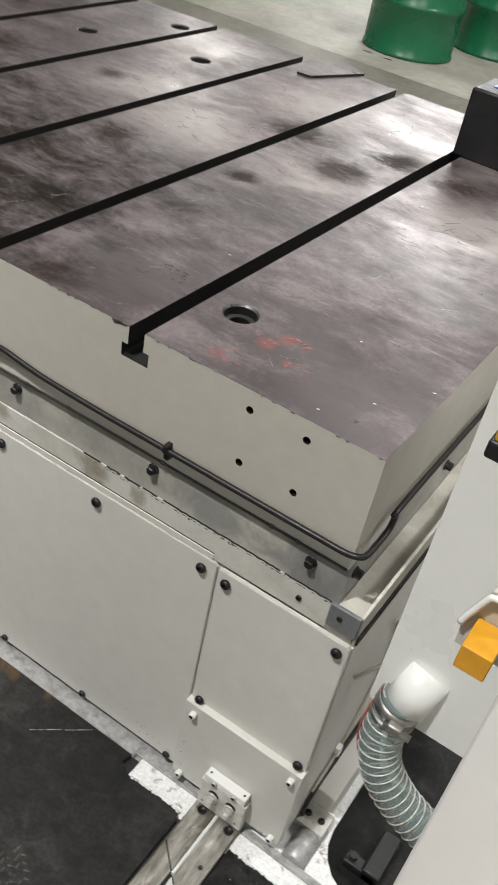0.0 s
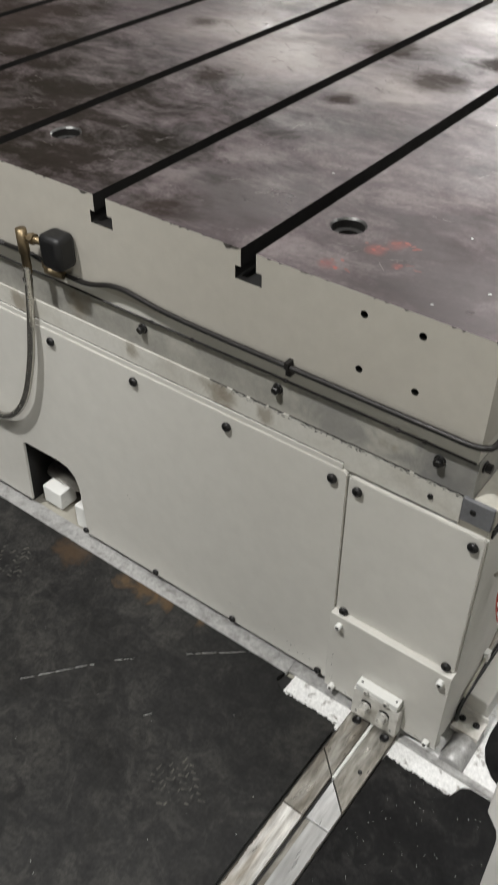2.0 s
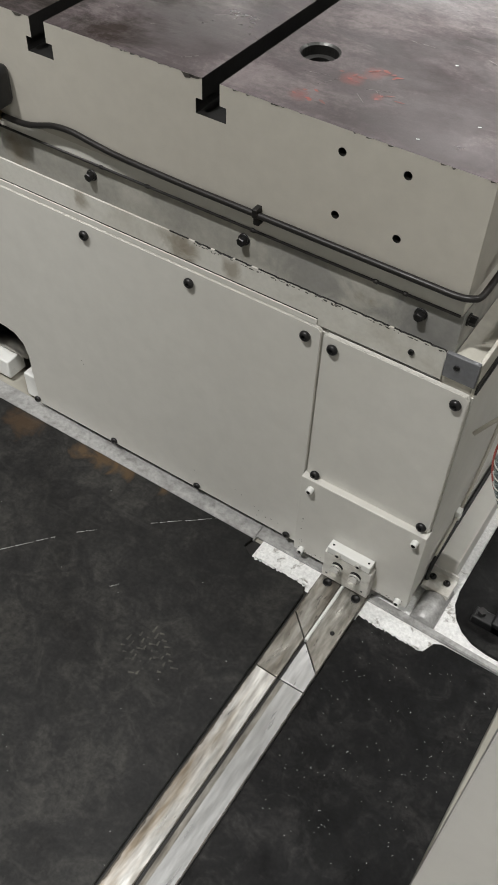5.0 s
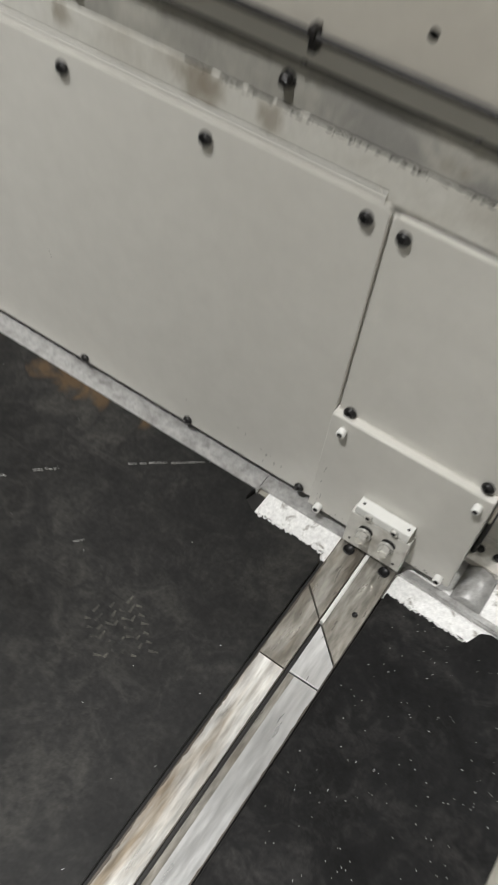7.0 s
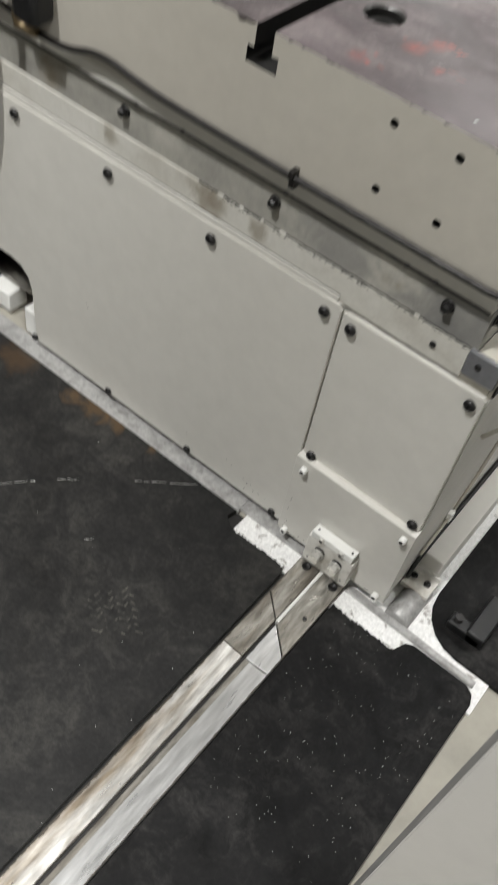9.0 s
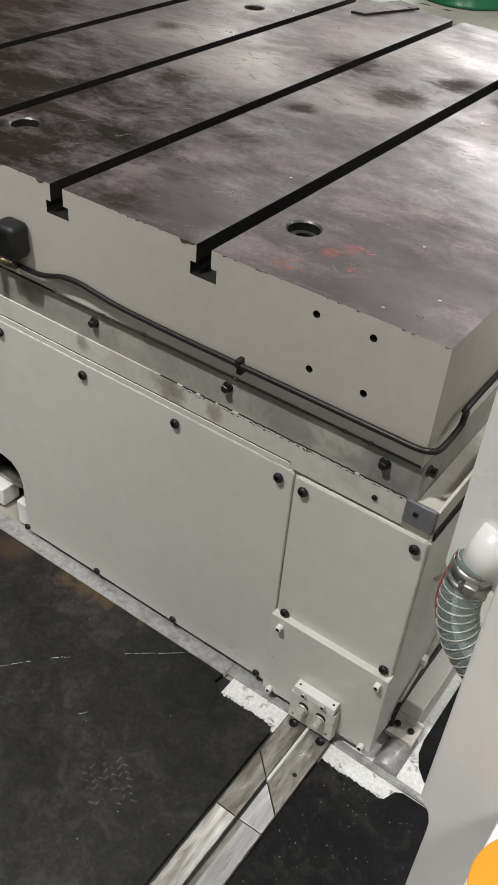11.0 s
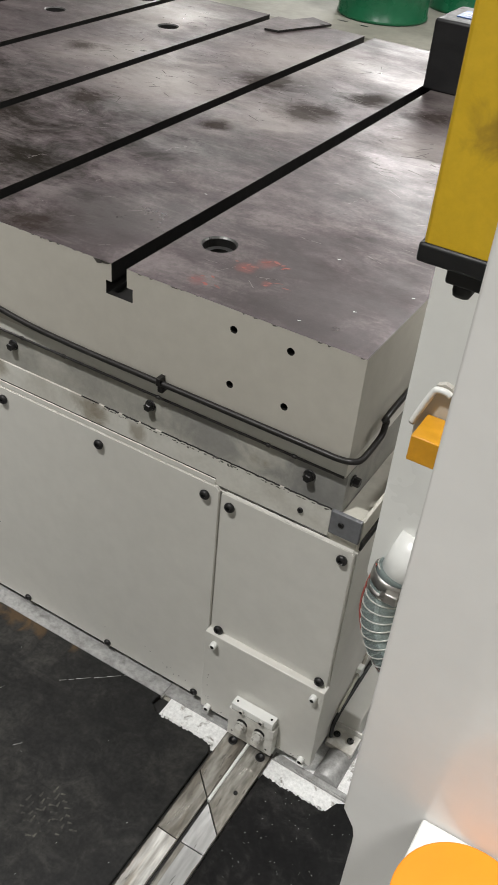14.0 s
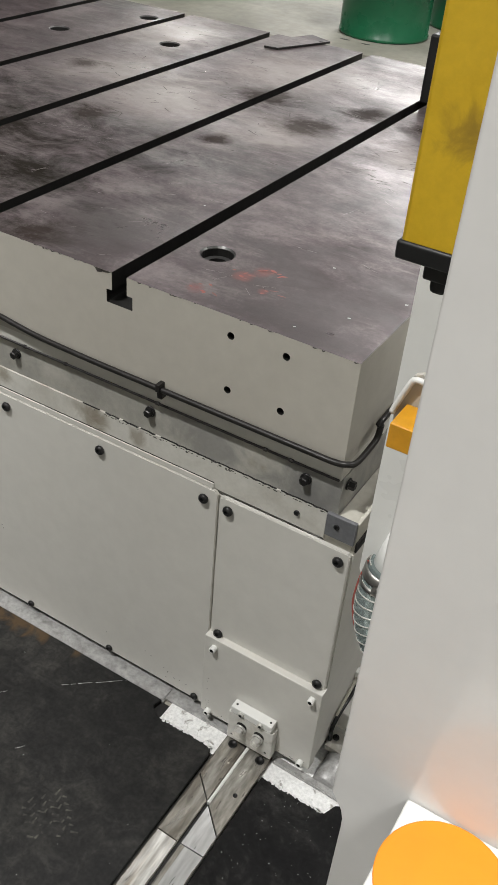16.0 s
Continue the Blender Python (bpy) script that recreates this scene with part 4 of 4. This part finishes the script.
def spiral_hose():
    h = thing("suction_hose", "clear spiral suction hose with a steel clamp", "hose", (0.18, -0.25, 0.68))
    T = Matrix.Translation((-0.18, 0.25, -0.68))
    path = smooth_path([(0.1695, -0.255, 0.756), (0.165, -0.260, 0.726), (0.165, -0.263, 0.69), (0.177, -0.263, 0.65), (0.204, -0.258, 0.612), (0.238, -0.25, 0.582),
                        (0.29, -0.235, 0.545), (0.35, -0.21, 0.49), (0.42, -0.19, 0.38), (0.45, -0.17, 0.2), (0.46, -0.16, 0.0)], 14)
    bm = bmesh.new()
    sweep(bm, path, 0.0230, 24)
    cpart("tube", bm, CLEAR, h, T)
    dense = smooth_path(path, 4)
    coil, u, length = [], None, 0.0
    for k in range(len(dense) - 1):
        d = (dense[k + 1] - dense[k]).normalized()
        u = d.orthogonal() if u is None else u - d * u.dot(d)
        u.normalize()
        w = d.cross(u)
        for q in range(4):
            f = q / 4
            a = 2 * math.pi * (length + f * (dense[k + 1] - dense[k]).length) / 0.0125
            coil.append(dense[k].lerp(dense[k + 1], f) + 0.0231 * (math.cos(a) * u + math.sin(a) * w))
        length += (dense[k + 1] - dense[k]).length
    bm = bmesh.new()
    sweep(bm, coil, 0.0009, 6)
    cpart("wire_spiral", bm, ZINC, h, T, "bright steel wire spiral")
    bm = bmesh.new()
    sweep(bm, [p + Vector((-0.0240, -0.006, 0)) for p in path], 0.0013, 6)
    cpart("stripe", bm, RUBBER_RED, h, T, "red stripe")
    bm = bmesh.new()
    lathe(bm, (0.1685, -0.2562, 0.752), (-0.14, -0.15, -1), [(0, 0.0243), (0, 0.0258), (0.013, 0.0258), (0.013, 0.0243)], 28)
    lathe(bm, (0.1660, -0.2592, 0.734), (-0.10, -0.13, -1), [(0, 0.0243), (0, 0.0252), (0.005, 0.0252), (0.005, 0.0243)], 28)
    box(bm, 0.168, 0.184, -0.290, -0.279, 0.737, 0.750, 0.002)
    lathe(bm, (0.164, -0.286, 0.7435), (1, 0, 0), [(0, 0), (0, 0.004), (0.03, 0.004), (0.03, 0)], 8)
    cpart("hose_clamp", bm, RAW, h, T, "steel worm-drive clamp")
    return h


spiral_hose()
# dark clamp on the floor beside the press
fc = thing("floor_clamp", "black cast clamp bolted to the floor", "clamp", (0.19, 0.04, -0.002))
part("arm", boxes((-0.035, 0.03, -0.045, -0.02, 0.0, 0.022, 0.003), (0.0, 0.035, -0.045, 0.05, 0.0, 0.03, 0.004)), BLACK, fc)
part("screw", lathe(bmesh.new(), (-0.022, -0.032, 0.022), (0, 0, 1), [(0, 0.008), (0.010, 0.008), (0.010, 0)], 6, smooth=False), BOLT, fc)


# ---- drums ----
def drum(x, y, turn):
    d = thing("oil_drum", "glossy green steel oil drum with white print", "oil drum", (x, y, -0.012), group="oil drums")
    d.rotation_euler = (0, 0, radians(turn))
    r, h = 0.31, 0.96
    prof = [(0.0, 0.0), (0.0, r - 0.004), (0.006, r + 0.006), (0.02, r + 0.006), (0.026, r)]
    for zc in (h / 3, 2 * h / 3):
        prof += [(zc - 0.022, r), (zc - 0.012, r + 0.010), (zc, r + 0.013), (zc + 0.012, r + 0.010), (zc + 0.022, r)]
    prof += [(h - 0.028, r), (h - 0.02, r + 0.006), (h - 0.004, r + 0.006), (h, r - 0.004), (h - 0.018, r - 0.01), (h - 0.018, 0)]
    bm = bmesh.new()
    lathe(bm, (0, 0, 0), (0, 0, 1), prof, 56)
    part("shell", bm, GREEN, d)
    bm = bmesh.new()
    for a0, a1, z0, z1 in ((-34, -20, 0.45, 0.52), (-16, -12, 0.45, 0.53), (-8, 10, 0.45, 0.52), (13, 24, 0.45, 0.52), (27, 33, 0.45, 0.52), (-17, -11, 0.55, 0.57)):
        pts = [radians(-90 + a0 + (a1 - a0) * k / 4) for k in range(5)]
        lo = [bm.verts.new(((r + 0.0015) * math.cos(a), (r + 0.0015) * math.sin(a), z0)) for a in pts]
        hi = [bm.verts.new(((r + 0.0015) * math.cos(a), (r + 0.0015) * math.sin(a), z1)) for a in pts]
        for k in range(4):
            bm.faces.new((lo[k], lo[k + 1], hi[k + 1], hi[k]))
    part("print", bm, LOGO, d, "white printed shapes")
    return d


drum(-2.30, 5.39, 22)
drum(-1.93, 6.12, 18)
drum(-4.08, 5.85, 80)
drum(-4.74, 5.76, 75)


# oil that has run out under the drums
rng = random.Random(12)
for px, py, rx, ry in ((-4.47, 5.60, 0.13, 0.045), (-4.02, 5.63, 0.06, 0.04), (-2.42, 5.01, 0.05, 0.012), (-2.25, 5.0, 0.04, 0.015)):
    rim = [(px + rx * rng.uniform(0.6, 1.0) * math.cos(math.tau * k / 14), py + ry * rng.uniform(0.6, 1.0) * math.sin(math.tau * k / 14)) for k in range(14)]
    tagged(part("oil_puddle", flat(rim, -0.0118, -0.0105), SHADE_AND_OIL), "dark dried oil puddle on the concrete floor", "oil puddle", group="oil puddles")


# ---- marks on the floor and the table ----
DUST = material("grey_dust", (0.075, 0.072, 0.060), 0.9, second=(0.016, 0.016, 0.015), scale=45, mix=1.0, fine=200, contrast=0.12)
def strokes(name, lines, z, w, mat, label, category):
    bm = bmesh.new()
    for (xa, ya), (xb, yb) in lines:
        a, b = Vector((xa, ya, z)), Vector((xb, yb, z))
        s = (b - a).cross(Vector((0, 0, 1))).normalized() * w / 2
        q = [a - s, b - s * 0.5, b + s * 0.5, a + s]
        lo = [bm.verts.new(p) for p in q]
        hi = [bm.verts.new(p + Vector((0, 0, 0.0001))) for p in q]
        bm.faces.new(hi)
        for k in range(4):
            bm.faces.new((lo[k], lo[(k + 1) % 4], hi[(k + 1) % 4], hi[k]))
    return tagged(part(name, bm, mat), label, category, kind="stuff")


chalk = []
rng = random.Random(5)
for (xa, ya), (xb, yb) in (((-0.652, -0.386), (-0.563, -0.278)), ((-0.538, -0.249), (-0.511, -0.222)), ((-0.436, -0.153), (-0.339, -0.072)), ((-0.412, -0.305), (-0.401, -0.293))):
    u = 0.0
    while u < 1.0:
        v = min(1.0, u + rng.uniform(0.08, 0.25))
        ox, oy = rng.gauss(0, 0.0006), rng.gauss(0, 0.0006)
        chalk.append(((xa + (xb - xa) * u + ox, ya + (yb - ya) * u + oy), (xa + (xb - xa) * v + ox, ya + (yb - ya) * v + oy)))
        u = v + rng.uniform(0.01, 0.06)
strokes("chalk_marks", chalk, 0.0002, 0.0016, CHALK, "thin broken chalk line on the mat", "chalk mark")
rng = random.Random(3)
red = []
for cx, cy, count in ((-0.285, 0.040, 7), (-0.255, 0.118, 5), (-0.232, 0.150, 7), (-0.205, 0.092, 4)):
    a = rng.uniform(0.0, 0.5)
    for k in range(count):
        x, y = cx + rng.gauss(0, 0.011), cy + rng.gauss(0, 0.007)
        b, ln = a + rng.gauss(0, 0.35), rng.uniform(0.006, 0.016)
        red.append(((x, y), (x + ln * math.cos(b), y + ln * math.sin(b))))
bm = bmesh.new()
for (xa, ya), (xb, yb) in red:
    a, b = Vector((xa, ya, TOP + 0.0003)), Vector((xb, yb, TOP + 0.0003))
    side = (b - a).cross(Vector((0, 0, 1))).normalized()
    wid = rng.uniform(0.001, 0.003)
    bm.faces.new([bm.verts.new(p) for p in (a, a.lerp(b, 0.35) - side * wid, a.lerp(b, 0.75) - side * wid * 0.7, b, a.lerp(b, 0.6) + side * wid, a.lerp(b, 0.2) + side * wid * 0.8)])
bmesh.ops.recalc_face_normals(bm, faces=bm.faces)
tagged(part("crayon_marks", bm, REDMARK), "smeared red crayon strokes on the steel", "crayon mark", kind="stuff")
rng = random.Random(8)
bits = [((x, y), (x + rng.uniform(0.0004, 0.0016), y + rng.uniform(-0.0015, 0.0015))) for x, y in
        [(rng.uniform(0.0, 0.25), rng.uniform(-0.5, -0.11)) for _ in range(150)] + [(rng.uniform(-0.8, -0.12), rng.uniform(-0.7, -0.1)) for _ in range(25)]]
strokes("paint_specks", bits, 0.0002, 0.0007, LOGO, "tiny white paint specks on the mats", "specks")
bits = [((x, y), (x + 0.004, y + 0.002)) for x, y in ((-0.07, 0.10), (-0.12, 0.03), (-0.02, 0.19), (-0.45, 0.30), (-0.16, 0.23))]
strokes("metal_chips", bits, TOP + 0.0003, 0.002, LOGO, "bright metal chips on the table", "chips")

# crumbs of grout along the mats' cut edges
rng = random.Random(17)
bm = bmesh.new()
for x0, x1, y0, count in ((-0.235, -0.118, -0.1045, 34), (-0.012, 0.110, -0.1045, 46)):
    for k in range(count):
        cx, cy, r = rng.uniform(x0, x1), y0 - abs(rng.gauss(0, 0.0012)), rng.uniform(0.0012, 0.0042)
        rim = [(cx + r * rng.uniform(0.6, 1.3) * math.cos(math.tau * q / 7), cy + r * rng.uniform(0.4, 0.9) * math.sin(math.tau * q / 7)) for q in range(7)]
        lo = [bm.verts.new((a, b, 0.0)) for a, b in rim]
        hi = [bm.verts.new((cx + (a - cx) * 0.7, cy + (b - cy) * 0.7, 0.0012)) for a, b in rim]
        bm.faces.new(hi)
        for q in range(7):
            bm.faces.new((lo[q], lo[(q + 1) % 7], hi[(q + 1) % 7], hi[q]))
tagged(part("grout_crumbs", bm, GROUT), "white crumbs of grout on the mat edges", "grout crumbs", kind="stuff")

# dusty tread prints
rng = random.Random(21)
tread = []
for cx, cy, turn in ((-0.275, -0.378, 0.9), (-0.90, -0.20, 0.5)):
    for i in range(7):
        for k in range(6):
            if rng.random() < 0.22:
                continue
            u, v = (i - 3) * 0.0115, (k - 2.5) * 0.0135 + (0.006 if i % 2 else 0)
            ox, oy = cx + u * math.cos(turn) - v * math.sin(turn), cy + u * math.sin(turn) + v * math.cos(turn)
            a = turn + (0.7 if i % 2 else -0.5) + rng.uniform(-0.15, 0.15)
            ln = rng.uniform(0.007, 0.014)
            tread.append(((ox, oy), (ox + ln * math.cos(a), oy + ln * math.sin(a))))
strokes("tread_prints", tread, 0.0002, 0.0042, DUST, "faint dusty tread prints on the mat", "tread print")

CHIP = material("bare_chip", (0.13, 0.12, 0.11), 0.5, metal=0.3, second=(0.04, 0.035, 0.03), scale=120, mix=0.8, fine=200)
# scratches on the steel and chips along its painted edge
SMEAR = material("dried_oil", (0.03, 0.022, 0.019), 0.6, second=(0.07, 0.055, 0.05), scale=60, mix=0.9, fine=200)
SCRATCH = material("bright_scratch", (0.30, 0.27, 0.265), 0.3, metal=0.6, second=(0.12, 0.1, 0.1), scale=50, mix=0.9, fine=200)
rng = random.Random(31)
lines = []
for k in range(220):
    x, y = rng.uniform(-1.5, -0.03), rng.uniform(0.03, 1.45)
    if any(abs(x + 0.4 + 0.3 * q) < 0.05 for q in range(5)) or (abs(x + 0.327) < 0.05 and abs(y - 0.156) < 0.05):
        continue
    a, ln = rng.gauss(0.25, 0.5), rng.uniform(0.012, 0.05)
    ln = min(ln, 0.035)
    lines.append(((x, y), (x + ln * math.cos(a), y + ln * math.sin(a))))
smears = []
for k in range(260):
    x, y = rng.uniform(-1.3, -0.05), rng.gauss(0.85, 0.22)
    if any(abs(x + 0.4 + 0.3 * q) < 0.06 for q in range(5)) or not 0.3 < y < 1.4:
        continue
    a, ln = rng.gauss(0.15, 0.6), rng.uniform(0.008, 0.04)
    smears.append(((x, y), (x + ln * math.cos(a), y + ln * math.sin(a))))
strokes("oil_smears", smears, TOP + 0.00005, 0.0021, SMEAR, "dark oil smears and scores on the steel table", "oil smears")
strokes("table_scratches", lines, TOP + 0.0001, 0.0009, SCRATCH, "fine bright scratches on the steel table", "scratches")
bm = bmesh.new()
for k in range(46):
    x = rng.uniform(-1.4, -0.002)
    if any(abs(x + 0.4 + 0.3 * q) < 0.028 for q in range(5)):
        continue
    w, h = rng.uniform(0.002, 0.010), rng.uniform(0.0008, 0.0028)
    q = [(x, TOP - 0.0001), (x + w * 0.2, TOP - h), (x + w * 0.6, TOP - h * rng.uniform(0.5, 1.0)), (x + w, TOP - 0.0001)]
    lo = [bm.verts.new((a, -0.0004, b)) for a, b in q]
    hi = [bm.verts.new((a, 0.0004, b)) for a, b in q]
    bm.faces.new(lo)
    for i in range(4):
        bm.faces.new((lo[i], lo[(i + 1) % 4], hi[(i + 1) % 4], hi[i]))
for x0, h in ((-0.447, 0.007), (-0.435, 0.004), (-0.7455, 0.005)):
    q = [(x0, TOP - 0.0001), (x0 + 0.006, TOP - h), (x0 + 0.014, TOP - h * 0.8), (x0 + 0.020, TOP - 0.0001)]
    lo = [bm.verts.new((a, -0.0005, b)) for a, b in q]
    hi = [bm.verts.new((a, 0.0004, b)) for a, b in q]
    bm.faces.new(lo)
    for i in range(4):
        bm.faces.new((lo[i], lo[(i + 1) % 4], hi[(i + 1) % 4], hi[i]))
tagged(bpart("edge_chips", bm, CHIP), kind="stuff")

# paint scuffs low on the covers and dark chips along the gutter lip
rng = random.Random(44)
bm = bmesh.new()


def fleck(x, y, z, w, h):
    n = 7
    ringpts = [(x + w * rng.uniform(0.5, 1.0) * math.cos(math.tau * k / n), z + h * rng.uniform(0.5, 1.0) * math.sin(math.tau * k / n)) for k in range(n)]
    lo = [bm.verts.new((a, y, b)) for a, b in ringpts]
    hi = [bm.verts.new((a, y - 0.0002, b)) for a, b in ringpts]
    bm.faces.new(hi)
    for k in range(n):
        bm.faces.new((lo[k], lo[(k + 1) % n], hi[(k + 1) % n], hi[k]))


for cx, cz, count in ((-0.262, 0.048, 4), (-0.245, 0.032, 5), (-0.31, 0.062, 2), (-0.42, 0.05, 1), (-0.66, 0.20, 2)):
    for k in range(count):
        fleck(cx + rng.gauss(0, 0.012), -0.0425, max(0.02, cz + rng.gauss(0, 0.008)), rng.uniform(0.0006, 0.0022), rng.uniform(0.0005, 0.0016))
for k in range(26):
    fleck(rng.uniform(-0.165, 0.048), -0.0565, 0.0205 + abs(rng.gauss(0, 0.006)), rng.uniform(0.0006, 0.002), rng.uniform(0.0005, 0.0016))
for k in range(10):
    fleck(-0.169 + abs(rng.gauss(0, 0.003)), -0.0565, rng.uniform(0.024, 0.12), 0.0008, rng.uniform(0.0006, 0.003))
for k in range(70):
    x = -0.42 * rng.random() ** 0.9 - 0.004
    fleck(x, -0.0385, 0.5895 - abs(rng.gauss(0, 0.0014)), rng.uniform(0.001, 0.0045), rng.uniform(0.0006, 0.0018))
bmesh.ops.recalc_face_normals(bm, faces=bm.faces)
tagged(bpart("paint_scuffs", bm, CHIP), kind="stuff")
